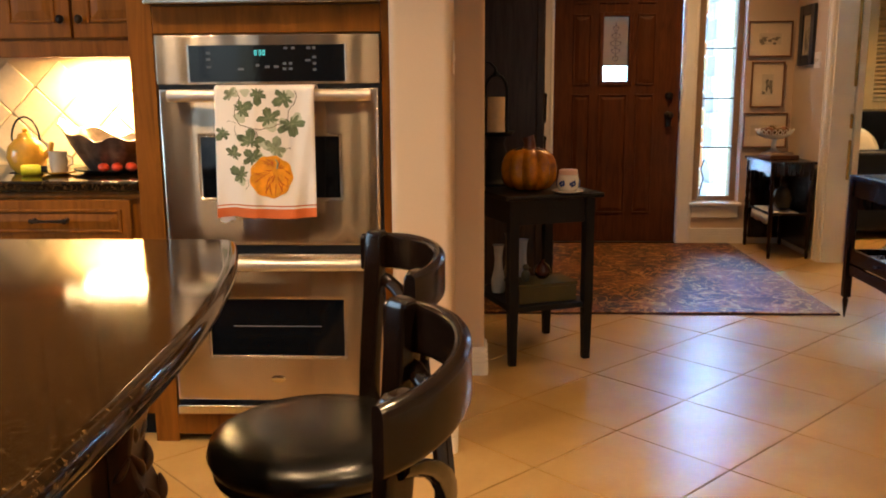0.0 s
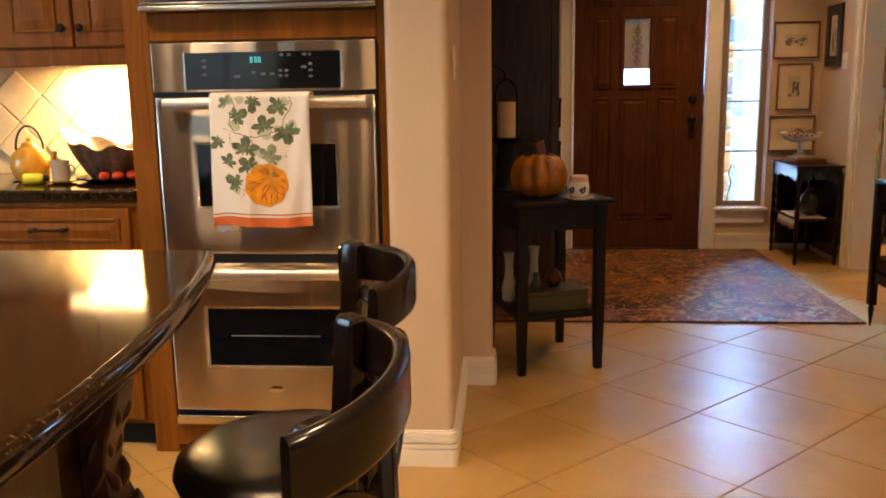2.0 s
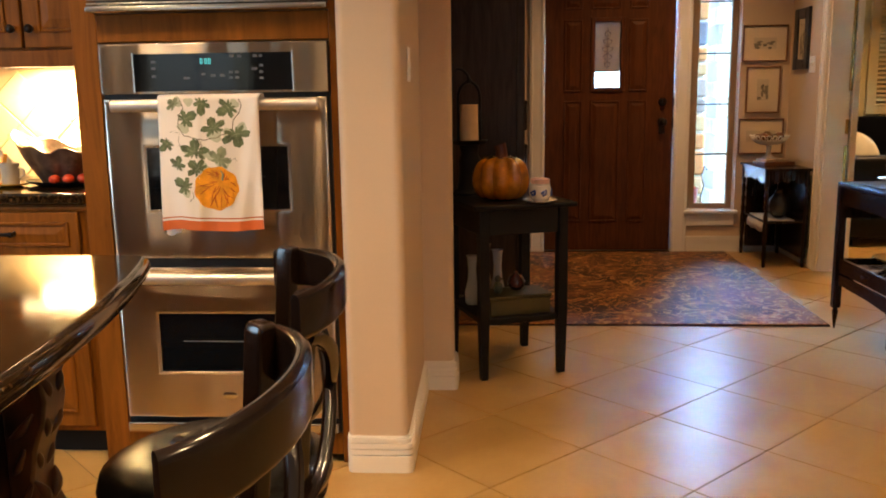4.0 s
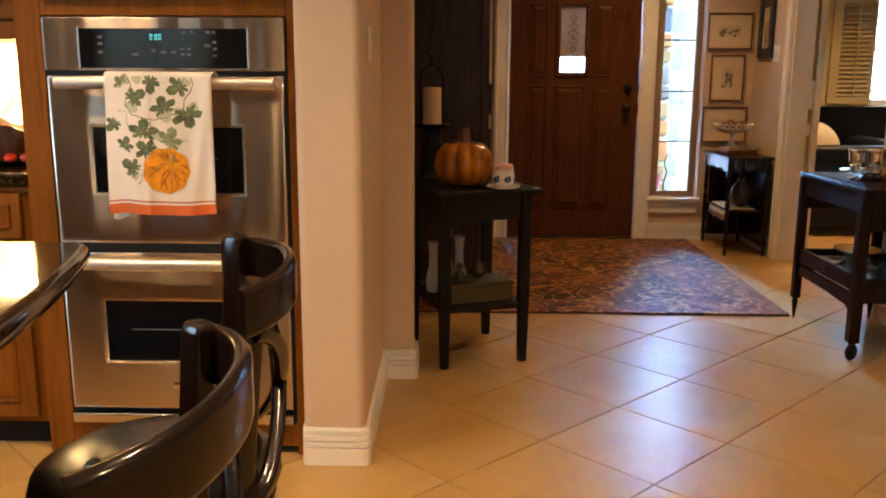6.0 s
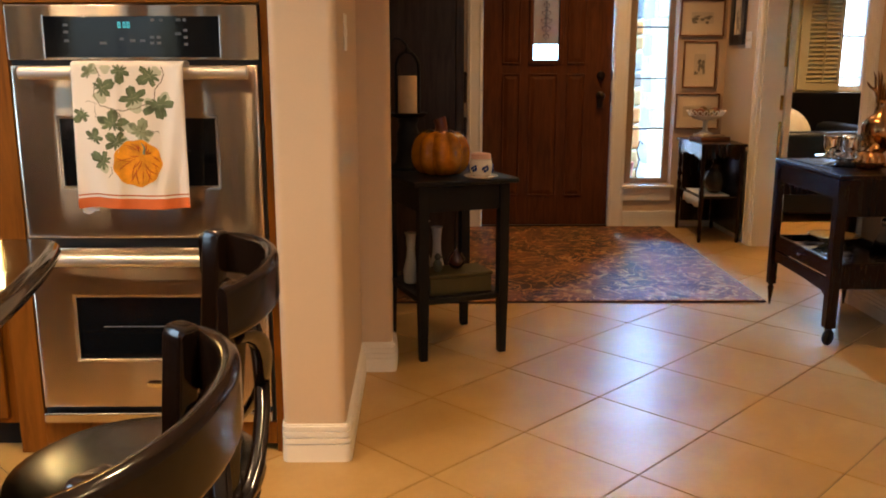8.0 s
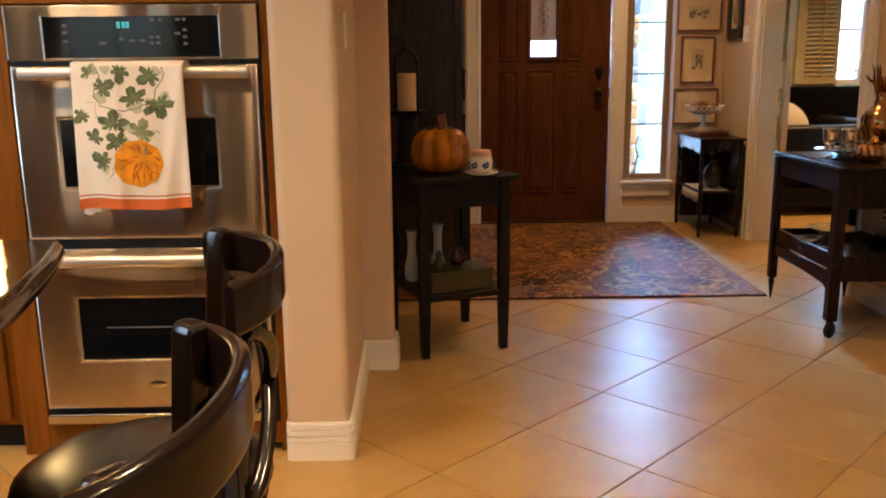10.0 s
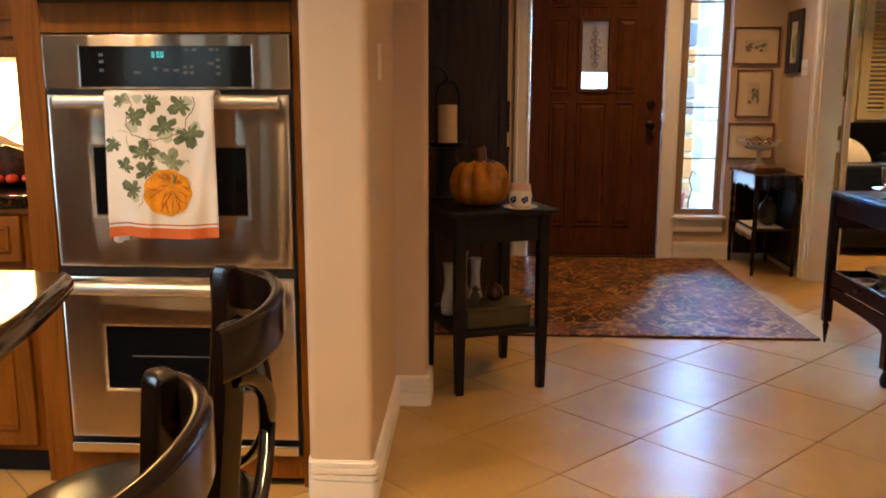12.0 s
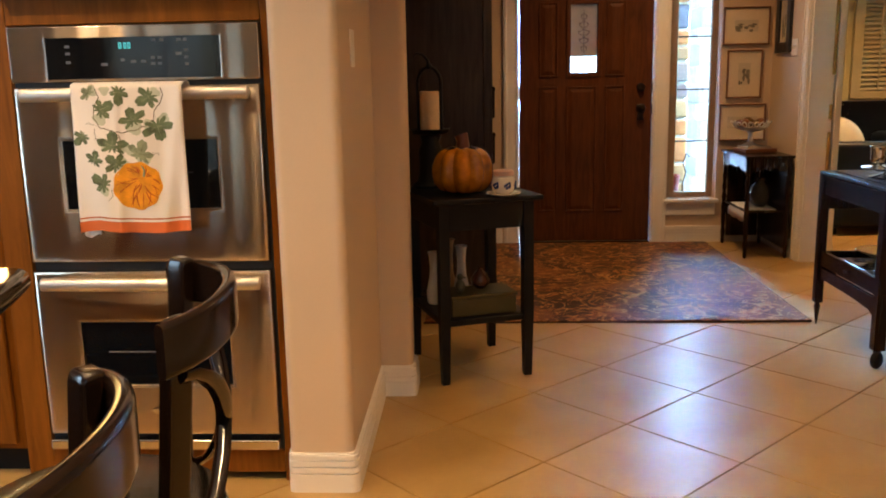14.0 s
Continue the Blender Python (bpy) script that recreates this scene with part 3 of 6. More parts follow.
part("hinge", box(RIGHT_X + 0.135, RIGHT_X + 0.158, J1 - 0.028, J1 - 0.019, 1.25, 2.0, 0.002), BRASS, sd, "bright brass edge strip")

# study window and shutter
win = new("window_2")
tagged(win, "bright study window with white frame and open slatted shutter", "", "", "structure")
b = box(V0 - 0.02, V0 + 0.05, STUDY_Y + 0.04, STUDY_Y + 0.09, VBOT, VTOP)
box(V1 - 0.05, V1, STUDY_Y + 0.04, STUDY_Y + 0.09, VBOT, VTOP, bm=b)
box(V0 + 0.05, V1 - 0.05, STUDY_Y + 0.04, STUDY_Y + 0.09, VBOT, VBOT + 0.05, bm=b)
box(V0 + 0.05, V1 - 0.05, STUDY_Y + 0.04, STUDY_Y + 0.09, VTOP - 0.05, VTOP, bm=b)
box(V0 + 0.05, V1 - 0.05, STUDY_Y + 0.05, STUDY_Y + 0.08, 1.53, 1.555, bm=b)
box(V0 + 0.05, V1 - 0.05, STUDY_Y + 0.05, STUDY_Y + 0.08, 1.14, 1.16, bm=b)
box(5.55, 5.60, STUDY_Y + 0.03, STUDY_Y + 0.10, VBOT, VTOP, bm=b)
part("window_frame", b, TRIM, win)
p = part("pane", box(V0 + 0.05, V1 - 0.05, STUDY_Y + 0.06, STUDY_Y + 0.064, VBOT + 0.05, VTOP - 0.05), PANE, win, smooth=False)
p.visible_shadow = False
SHUT = surface("shutter_cream", (0.55, 0.47, 0.30), 0.5, vary=0.06)
shutter = part("shutter_frame", box(4.90, 4.985, STUDY_Y - 0.05, STUDY_Y - 0.015, 1.03, VTOP), SHUT, win, "cream louvred shutter folded open", smooth=False)
part("shutter_stile", box(5.285, 5.31, STUDY_Y - 0.05, STUDY_Y - 0.015, 1.03, VTOP), SHUT, shutter, smooth=False)
part("shutter_rail", box(4.985, 5.285, STUDY_Y - 0.05, STUDY_Y - 0.015, 1.03, 1.095), SHUT, shutter, smooth=False)
part("tilt_rod", box(5.135, 5.147, STUDY_Y - 0.062, STUDY_Y - 0.05, 1.1, VTOP), SHUT, shutter, smooth=False)
slat = None
for k in range(26):
    m = pose(5.135, STUDY_Y - 0.033, 1.12 + 0.042 * k, 38)
    if slat is None:
        slat = part("slat", box(-0.15, 0.15, -0.024, 0.024, -0.004, 0.004, 0.003, segments=1), SHUT, shutter, smooth=False, m=m)
    else:
        o = new("slat", slat.data)
        o.parent, o.matrix_basis = shutter, m

# unseen windows behind the camera; the right one is only assumed
for i, (x0, x1) in enumerate(((-2.35, -1.15), (2.0, 3.2))):
    win = new("window_%d" % (i + 3))
    tagged(win, "plain white framed kitchen window, out of view", "", "", "structure")
    b = box(x0, x0 + 0.05, BACK_Y - 0.12, BACK_Y - 0.07, 0.75, 2.15)
    box(x1 - 0.05, x1, BACK_Y - 0.12, BACK_Y - 0.07, 0.75, 2.15, bm=b)
    box(x0 + 0.05, x1 - 0.05, BACK_Y - 0.12, BACK_Y - 0.07, 0.75, 0.80, bm=b)
    box(x0 + 0.05, x1 - 0.05, BACK_Y - 0.12, BACK_Y - 0.07, 2.10, 2.15, bm=b)
    box((x0 + x1) / 2 - 0.02, (x0 + x1) / 2 + 0.02, BACK_Y - 0.12, BACK_Y - 0.07, 0.80, 2.10, bm=b)
    part("window_frame", b, TRIM, win)
    p = part("pane", box(x0 + 0.05, x1 - 0.05, BACK_Y - 0.10, BACK_Y - 0.096, 0.80, 2.10), PANE, win, smooth=False)
    p.visible_shadow = False

win = new("window_5")
tagged(win, "plain white framed side window of the kitchen", "", "", "structure")
b = box(LEFT_X - 0.12, LEFT_X - 0.07, 0.55, 0.60, 0.75, 2.25)
box(LEFT_X - 0.12, LEFT_X - 0.07, 2.10, 2.15, 0.75, 2.25, bm=b)
box(LEFT_X - 0.12, LEFT_X - 0.07, 0.60, 2.10, 0.75, 0.80, bm=b)
box(LEFT_X - 0.12, LEFT_X - 0.07, 0.60, 2.10, 2.20, 2.25, bm=b)
box(LEFT_X - 0.12, LEFT_X - 0.07, 1.33, 1.37, 0.80, 2.20, bm=b)
part("window_frame", b, TRIM, win)
p = part("pane", box(LEFT_X - 0.10, LEFT_X - 0.096, 0.60, 2.10, 0.80, 2.20), PANE, win, smooth=False)
p.visible_shadow = False

# rims and lenses of the assumed, unseen ceiling lamps
LENS = glow("assumed_lamp_lens", (1.0, 0.75, 0.45), 3.0)
for cx, cy, _ in ASSUMED_CANS:
    can = thing("ceiling_light", pose(cx, cy, CEILING), "round recessed ceiling light with a white rim, assumed out of view", "ceiling light", "recessed ceiling lights")
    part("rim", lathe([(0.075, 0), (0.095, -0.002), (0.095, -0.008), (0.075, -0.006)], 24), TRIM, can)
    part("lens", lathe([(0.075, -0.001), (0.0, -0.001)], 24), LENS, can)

# outdoors by the front door
STONES = [surface("stone_tan", (0.42, 0.30, 0.18), 0.85, vary=0.25, scale=5), surface("stone_orange", (0.50, 0.24, 0.11), 0.85, vary=0.25, scale=5), surface("stone_grey", (0.30, 0.27, 0.28), 0.85, vary=0.25, scale=5), surface("stone_blue", (0.16, 0.19, 0.26), 0.85, vary=0.25, scale=5)]
MORTAR = surface("mortar", (0.55, 0.50, 0.44), 0.9, vary=0.1)
pillar = thing("stone_pillar", pose(3.40, 10.1, -0.12), "porch pillar of rough tan, orange and grey stones", "pillar")
part("core", box(-0.19, 0.19, -0.19, 0.19, 0, 2.9), MORTAR, pillar, smooth=False)
z, k = 0.0, 0
order = [0, 0, 1, 1, 0, 2, 2, 0, 1, 3, 1, 0, 2]
while z < 2.8:
    h = random.uniform(0.15, 0.28)
    for x0, x1 in ((-0.215, -0.01), (0.0, 0.215)):
        part("stone", box(x0, x1, -0.215, 0.215, z + 0.01, z + h, 0.025), STONES[order[k % len(order)]], pillar, smooth=False, m=pose(random.uniform(-0.008, 0.008), random.uniform(-0.012, 0.012), 0))
    z, k = z + h + 0.008, k + 1
PALE = surface("pale_brick", (0.62, 0.60, 0.55), 0.85, vary=0.2, scale=9)
pillar = thing("brick_pillar", pose(4.25, 11.2, -0.12), "pale whitewashed brick porch pillar", "pillar")
part("core", box(-0.28, 0.28, -0.28, 0.28, 0, 2.9), MORTAR, pillar, smooth=False)
brick = None
for k in range(13):
    for j in range(2):
        m = pose(-0.15 + 0.30 * j + (0.05 if k % 2 else -0.03), random.uniform(-0.01, 0.01), 0.11 + 0.215 * k)
        if brick is None:
            brick = part("brick", box(-0.14, 0.14, -0.295, 0.295, -0.095, 0.095, 0.012, segments=1), PALE, pillar, smooth=False, m=m)
        else:
            o = new("brick", brick.data)
            o.parent, o.matrix_basis = pillar, m
pot = thing("flower_pot", pose(3.34, 9.45, -0.12), "tall red glazed flower pot on the porch", "flower pot")
RED = surface("red_glaze", (0.42, 0.05, 0.04), 0.35, vary=0.2)
part("body", lathe([(0.07, 0), (0.10, 0.05), (0.11, 0.28), (0.12, 0.38), (0.125, 0.40), (0.10, 0.40), (0.09, 0.30)], 20), RED, pot)
part("saucer", lathe([(0.13, 0), (0.15, 0.03), (0.13, 0.03)], 20), RED, pot)
hook = thing("plant_hook", pose(3.49, 9.45, -0.12), "thin curled black wire plant hook in the ground", "plant hook")
part("wire", tube([(0, 0, 0), (0, 0, 0.3), (0.03, 0, 0.42), (0.0, 0, 0.52), (0.03, 0, 0.62), (0.06, 0, 0.58)], 0.007, 6), BLACK, hook)


# ---- kitchen ----
OY = 3.20
cabinet = thing("oven_cabinet", pose(0, OY, 0), "tall honey brown wooden cabinet that houses the wall ovens", "cabinet")
part("side_panel", box(0.010, 0.032, 0.0, 0.655, 0.0, 2.55, 0.002), CAB, cabinet)
part("side_panel", box(0.862, 0.881, 0.0, 0.655, 0.0, 2.55, 0.002), CAB, cabinet)
part("stile", box(0.008, 0.093, -0.018, -0.001, 0.0, 2.55, 0.003), CAB, cabinet)
part("stile", box(0.854, 0.882, -0.018, -0.001, 0.0, 2.55, 0.003), CAB, cabinet)
part("rail", box(0.0931, 0.8539, -0.018, -0.001, 1.439, 1.529, 0.003), CAB, cabinet)
part("bottom_rail", box(0.0931, 0.8539, -0.018, -0.001, 0.03, 0.106, 0.003), CAB, cabinet)
part("toe_kick", box(0.0931, 0.8539, 0.05, 0.07, 0.0, 0.03), BLACK, cabinet, smooth=False)
for x0, x1 in ((0.097, 0.472), (0.476, 0.850)):
    d = part("cabinet_door", box(x0, x1, -0.038, -0.019, 2.02, 2.54, 0.003), CAB, cabinet)
part("crown", box(0.0, 0.881, -0.06, 0.0, 2.55, 2.62, 0.01), CAB, cabinet)

oven = thing("double_oven", pose(0, OY, 0), "stainless steel double wall oven with black glass windows", "oven")
SATIN_STEEL = surface("satin_steel", (0.74, 0.67, 0.59), 0.44, 1.0, vary=0.05, relief=0.0)
DARK = surface("oven_seam", (0.01, 0.01, 0.01), 0.5)
part("housing", box(0.099, 0.851, -0.010, 0.55, 0.108, 1.434), DARK, oven, "black housing seam", smooth=False)
ctl = part("control_panel", box(0.101, 0.850, -0.034, -0.011, 1.272, 1.434, 0.004), STEEL, oven)
part("glass_panel", box(0.217, 0.736, -0.037, -0.0345, 1.281, 1.400, 0.001), BLACKGLASS, ctl, "black glass touch panel")
for x0, x1, z0, z1 in ((0.211, 0.217, 1.277, 1.404), (0.736, 0.742, 1.277, 1.404)):
    part("panel_trim", box(x0, x1, -0.0385, -0.0345, z0, z1, 0.001), CHROME, ctl)
CYAN = glow("display_cyan", (0.10, 0.75, 0.85), 0.14)
b = None
for k, w in enumerate((0.008, 0.008, 0.008)):
    x0 = 0.437 + 0.012 * k + (0.003 if k else 0)
    b = box(x0, x0 + w, -0.0385, -0.0372, 1.366, 1.369, bm=b)
    b = box(x0, x0 + w, -0.0385, -0.0372, 1.380, 1.383, bm=b)
    b = box(x0, x0 + 0.002, -0.0385, -0.0372, 1.3695, 1.3795, bm=b)
    b = box(x0 + w - 0.002, x0 + w, -0.0385, -0.0372, 1.3695, 1.3795, bm=b)
part("display", b, CYAN, ctl, "cyan lit clock display", smooth=False)
KEYMARK = surface("key_print", (0.10, 0.11, 0.13), 0.5)
for x0, z0, w in ((0.275, 1.37, 0.014), (0.275, 1.35, 0.014), (0.275, 1.325, 0.014), (0.44, 1.33, 0.012), (0.47, 1.325, 0.016), (0.50, 1.325, 0.016), (0.53, 1.335, 0.012), (0.55, 1.335, 0.012), (0.53, 1.318, 0.012), (0.55, 1.318, 0.012), (0.535, 1.385, 0.012), (0.56, 1.385, 0.012), (0.61, 1.385, 0.014), (0.63, 1.385, 0.010), (0.605, 1.345, 0.018), (0.63, 1.355, 0.012), (0.63, 1.335, 0.012), (0.63, 1.315, 0.012), (0.38, 1.318, 0.02)):
    part("key_mark", box(x0, x0 + w, -0.0382, -0.0372, z0, z0 + 0.008), KEYMARK, ctl, smooth=False)


def oven_door(z0, z1, w0, w1, handle_z):
    """A door with a rounded steel skin, an inset dark window and a bar handle."""
    x0, x1, wx0, wx1 = 0.106, 0.845, 0.242, 0.711
    bm = bmesh.new()
    # rings from the back edge, over the rounded rim, to the window's edge
    rows = [(0.0, -0.012, 0), (0.0, -0.034, 0), (0.003, -0.0385, 0), (0.010, -0.0412, 0), (0.022, -0.0434, 0), (0.040, -0.0455, 0), (0.062, -0.0470, 0), (0.088, -0.0480, 0), (0.014, -0.0480, 1), (0.007, -0.0474, 1), (0.002, -0.0452, 1), (0.0, -0.0420, 1), (0.0, -0.034, 1)]
    rings = []
    for e, y, inner in rows:
        a = (wx0 - e, wx1 + e, w0 - e, w1 + e) if inner else (x0 + e, x1 - e, z0 + e, z1 - e)
        rings.append([bm.verts.new(q) for q in ((a[0], y, a[2]), (a[1], y, a[2]), (a[1], y, a[3]), (a[0], y, a[3]))])
    for lo, hi in zip(rings, rings[1:]):
        for k in range(4):
            bm.faces.new((lo[k], lo[(k + 1) % 4], hi[(k + 1) % 4], hi[k]))
    d = part("oven_door", bm, STEEL, oven)
    part("door_window", box(wx0, wx1, -0.040, -0.034, w0, w1), BLACKGLASS, d, "dark glass oven window", smooth=False)
    e = 0.0025
    b = box(wx0 - e, wx0, -0.046, -0.034, w0 - e, w1 + e, 0.001)
    box(wx1, wx1 + e, -0.046, -0.034, w0 - e, w1 + e, 0.001, b)
    box(wx0, wx1, -0.046, -0.034, w0 - e, w0, 0.001, b)
    box(wx0, wx1, -0.046, -0.034, w1, w1 + e, 0.001, b)
    part("window_trim", b, STEEL, d)
    hb = tube([(0.158 + 0.668 * k / 16, -0.092 - 0.012 * math.sin(math.pi * k / 16), handle_z) for k in range(17)], 0.016, 14, flat=1.25)
    for x in (0.178, 0.806):
        box(x - 0.014, x + 0.014, -0.092, -0.046, handle_z - 0.012, handle_z + 0.012, 0.004, hb)
    part("handle", hb, SATIN_STEEL, d, "curved satin steel bar handle")
    part("rack", tube([(wx0 + 0.08, -0.0415, w0 + (w1 - w0) * 0.52), (wx1 - 0.08, -0.0415, w0 + (w1 - w0) * 0.52)], 0.0016, 6), KEYMARK, d)
    return d


oven_door(0.728, 1.259, 0.895, 1.100, 1.236)
low = oven_door(0.167, 0.700, 0.337, 0.540, 0.672)
part("base_trim", box(0.106, 0.845, -0.050, -0.012, 0.118, 0.152, 0.006), CHROME, oven, "bright steel bottom trim")
part("badge", lathe([(0.026, 0), (0.026, 0.002), (0.020, 0.003), (0.0, 0.003)], 20, m=pose(0.474, -0.048, 0.252, 90) @ Matrix.Diagonal((1, 0.5, 1, 1))), CHROME, low, "small oval metal badge")

micro = thing("microwave", pose(0, OY, 0), "stainless steel built-in microwave over the ovens", "microwave")
part("body", box(0.10, 0.850, -0.02, 0.45, 1.530, 2.01), DARK, micro, smooth=False)
part("front", box(0.088, 0.858, -0.055, -0.021, 1.604, 2.01, 0.004), STEEL, micro)
part("bottom_trim", box(0.086, 0.860, -0.075, -0.021, 1.530, 1.549, 0.005), CHROME, micro)
for k in range(4):
    part("vent_slat", box(0.090, 0.856, -0.068, -0.030, 1.5525 + 0.0125 * k, 1.5600 + 0.0125 * k, 0.002), CHROME, micro)

# base cabinet, worktop, wall cabinet
cab = thing("base_cabinet", pose(0, OY, 0), "honey brown wooden base cabinet with a drawer", "cabinet")
part("body", box(-1.2, 0.007, 0.0, 0.655, 0.10, 0.908), CAB, cab, smooth=False)
part("toe_kick", box(-1.2, 0.007, 0.06, 0.655, 0.0, 0.10), BLACK, cab, smooth=False)


def framed_front(x0, x1, z0, z1, y, parent, name):
    """A door or drawer front: frame with a raised field."""
    k = min(0.055, (z1 - z0) * 0.22)
    d = part(name, box(x0, x1, y - 0.019, y - 0.001, z0, z1, 0.005), CAB, parent)
    raised_panel(x0 + k, x1 - k, z0 + k, z1 - k, y - 0.019, 0.007, d, CAB)
    return d


def bar_pull(x0, x1, z, y, parent):
    b = tube([(x0, y - 0.028, z), ((x0 + x1) / 2, y - 0.032, z), (x1, y - 0.028, z)], [0.007, 0.0045, 0.007], 8)
    for x in (x0 + 0.008, x1 - 0.008):
        lathe([(0.011, 0), (0.006, 0.008), (0.006, 0.026), (0.010, 0.032), (0.0, 0.034)], 10, b, pose(x, y, z, 90))
    return part("handle", b, BRONZE, parent, "dark bronze bar pull")


def knob(x, y, z, parent):
    return part("knob", lathe([(0.007, 0), (0.006, 0.012), (0.015, 0.018), (0.016, 0.024), (0.010, 0.030), (0.0, 0.031)], 14, m=pose(x, y, z, 90)), BRONZE, parent, "dark bronze knob")


d = framed_front(-0.64, -0.025, 0.735, 0.885, -0.0, cab, "drawer")
bar_pull(-0.373, -0.241, 0.813, -0.020, d)
d = framed_front(-0.64, -0.025, 0.12, 0.715, -0.0, cab, "cabinet_door")
d = framed_front(-1.19, -0.65, 0.735, 0.885, -0.0, cab, "drawer")
d = framed_front(-1.19, -0.65, 0.12, 0.715, -0.0, cab, "cabinet_door")
part("valance", box(-1.2, 0.007, -0.012, 0.0, 0.888, 0.907, 0.004), CAB, cab)
top = thing("worktop", pose(0, OY, 0), "polished dark granite worktop against the backsplash", "worktop")
part("slab", box(-1.3, 0.007, -0.03, 0.655, 0.910, 0.950, 0.010), GRANITE, top)

wallcab = thing("wall_cabinet", pose(0, 3.49, 0), "honey brown wooden wall cabinet with raised panel doors", "cabinet")
part("body", box(-1.2, 0.007, 0.0, 0.365, 1.415, 2.5), CAB, wallcab, smooth=False)
part("light_rail", box(-1.2, 0.007, -0.014, 0.006, 1.378, 1.438, 0.004), CAB, wallcab)
for x0, x1, kx in ((-0.606, -0.320, -0.349), (-0.310, -0.005, -0.280)):
    d = part("cabinet_door", box(x0, x1, -0.020, -0.001, 1.445, 2.45, 0.005), CAB, wallcab)
    raised_panel(x0 + 0.055, x1 - 0.055, 1.50, 2.395, -0.020, 0.008, d, CAB)
    knob(kx, -0.020, 1.512, d)
part("light_strip", box(-0.52, -0.08, 0.15, 0.19, 1.385, 1.40, 0.003), glow("strip_lens", (1.0, 0.72, 0.35), 4.0), wallcab, "lit warm strip lamp under the cabinet")

# backsplash of tumbled diagonal tiles
BACKSPLASH = surface("travertine", (0.62, 0.48, 0.30), 0.6, vary=0.15, scale=9, fine=90, relief=0.2)
splash = structure("backsplash", box(-1.3, 0.007, 3.850, 3.859, 0.951, 1.40), surface("splash_grout", (0.52, 0.40, 0.24), 0.9), "diagonal travertine tile backsplash with dark joints")
step = 0.152
stile = None
for i in range(-9, 10):
    for j in range(-9, 10):
        x, z = -0.35 + (i + j) * step / 2 ** 0.5, 1.06 + (i - j) * step / 2 ** 0.5
        if -0.92 < x < -0.06 and 1.03 < z < 1.36:
            m = pose(x, 3.8495, z, 0, 45, 0)
            if stile is None:
                stile = part("tile", box(-0.0735, 0.0735, -0.006, 0.004, -0.0735, 0.0735, 0.003, segments=1), BACKSPLASH, splash, smooth=False, m=m)
            else:
                o = new("tile", stile.data)
                o.parent, o.matrix_basis = splash, m

# things on the worktop
WT = 0.950
YELLOW = surface("amber_glaze", (0.62, 0.30, 0.03), 0.2, vary=0.25, scale=14, coat=0.4, relief=0.05)
kettle = thing("teapot", pose(-0.545, 3.50, WT), "amber yellow glazed teapot with a wire handle", "teapot")
part("body", lathe([(0.045, 0), (0.062, 0.02), (0.075, 0.06), (0.066, 0.10), (0.040, 0.128), (0.028, 0.132)], 28, lobes=8, depth=0.06), YELLOW, kettle)
part("lid", lathe([(0.032, 0.13), (0.026, 0.145), (0.010, 0.152), (0.011, 0.164), (0.0, 0.168)], 20), YELLOW, kettle)
part("spout", tube([(0.06, 0, 0.06), (0.09, 0, 0.08), (0.10, 0, 0.115)], [0.016, 0.011, 0.009], 10), YELLOW, kettle)
part("handle", tube([(0.055 * math.cos(a), 0, 0.12 + 0.09 * math.sin(a)) for a in [math.pi * k / 12 for k in range(13)]], 0.004, 6), BLACK, kettle, "dark wire handle")
part("trivet", lathe([(0.07, 0.0), (0.07, -0.0005), (0.0, -0.0005)], 20), BLACK, kettle)
LIME = surface("lime_plastic", (0.70, 0.66, 0.03), 0.35, vary=0.1)
bottle = thing("squeeze_bottle", pose(-0.50, 3.36, WT), "lime yellow plastic bottle lying on the worktop", "bottle")
part("bottle", lathe([(0.0, 0), (0.018, 0.002), (0.020, 0.01), (0.020, 0.06), (0.014, 0.07)], 16, m=pose(0, 0, 0.021, 0, 90, 20)), LIME, bottle)
part("cap", lathe([(0.013, 0.07), (0.013, 0.09), (0.0, 0.091)], 12, m=pose(0, 0, 0.021, 0, 90, 20)), BLACK, bottle, "black cap")
GREY = surface("grey_stoneware", (0.42, 0.36, 0.28), 0.4, vary=0.15)
mug = thing("mug", pose(-0.385, 3.42, WT), "small grey stoneware mug standing on a saucer", "mug")
part("saucer", lathe([(0.03, 0), (0.058, 0.006), (0.062, 0.012), (0.03, 0.006)], 24), YELLOW, mug)
part("body", lathe([(0.028, 0.008), (0.031, 0.02), (0.033, 0.085), (0.030, 0.085), (0.028, 0.02)], 20), GREY, mug)
part("handle", tube([(0.031, 0, 0.07), (0.052, 0, 0.062), (0.052, 0, 0.04), (0.031, 0, 0.03)], 0.004, 6), GREY, mug)
FOIL = surface("patterned_foil", (0.17, 0.115, 0.085), 0.34, 0.7, vary=0.6, scale=22, fine=60, relief=0.8)
bowl = thing("serving_bowl", pose(-0.205, 3.52, WT), "large ornate metal bowl with fruit on the worktop", "bowl")


def swept(bm):
    """One end drawn up to a point, the opposite rim low."""
    for p in bm.verts:
        up = max(0.0, -p.co.x / 0.16)
        p.co.z *= 0.70 + 0.30 * up ** 2 + 0.05 * math.sin(9 * math.atan2(p.co.y, p.co.x))
        p.co.x -= 0.25 * up ** 2 * p.co.z
    return bm


bm = lathe([(0.075, 0), (0.10, 0.01), (0.125, 0.06), (0.150, 0.12), (0.165, 0.185), (0.160, 0.187), (0.140, 0.12), (0.10, 0.02)], 72, lobes=9, depth=0.07)
part("bowl", swept(bm), FOIL, bowl)
part("rim", swept(tube([(0.163 * math.cos(a), 0.163 * math.sin(a), 0.186) for a in [2 * math.pi * k / 64 for k in range(65)]], 0.004, 6)), CHROME, bowl)
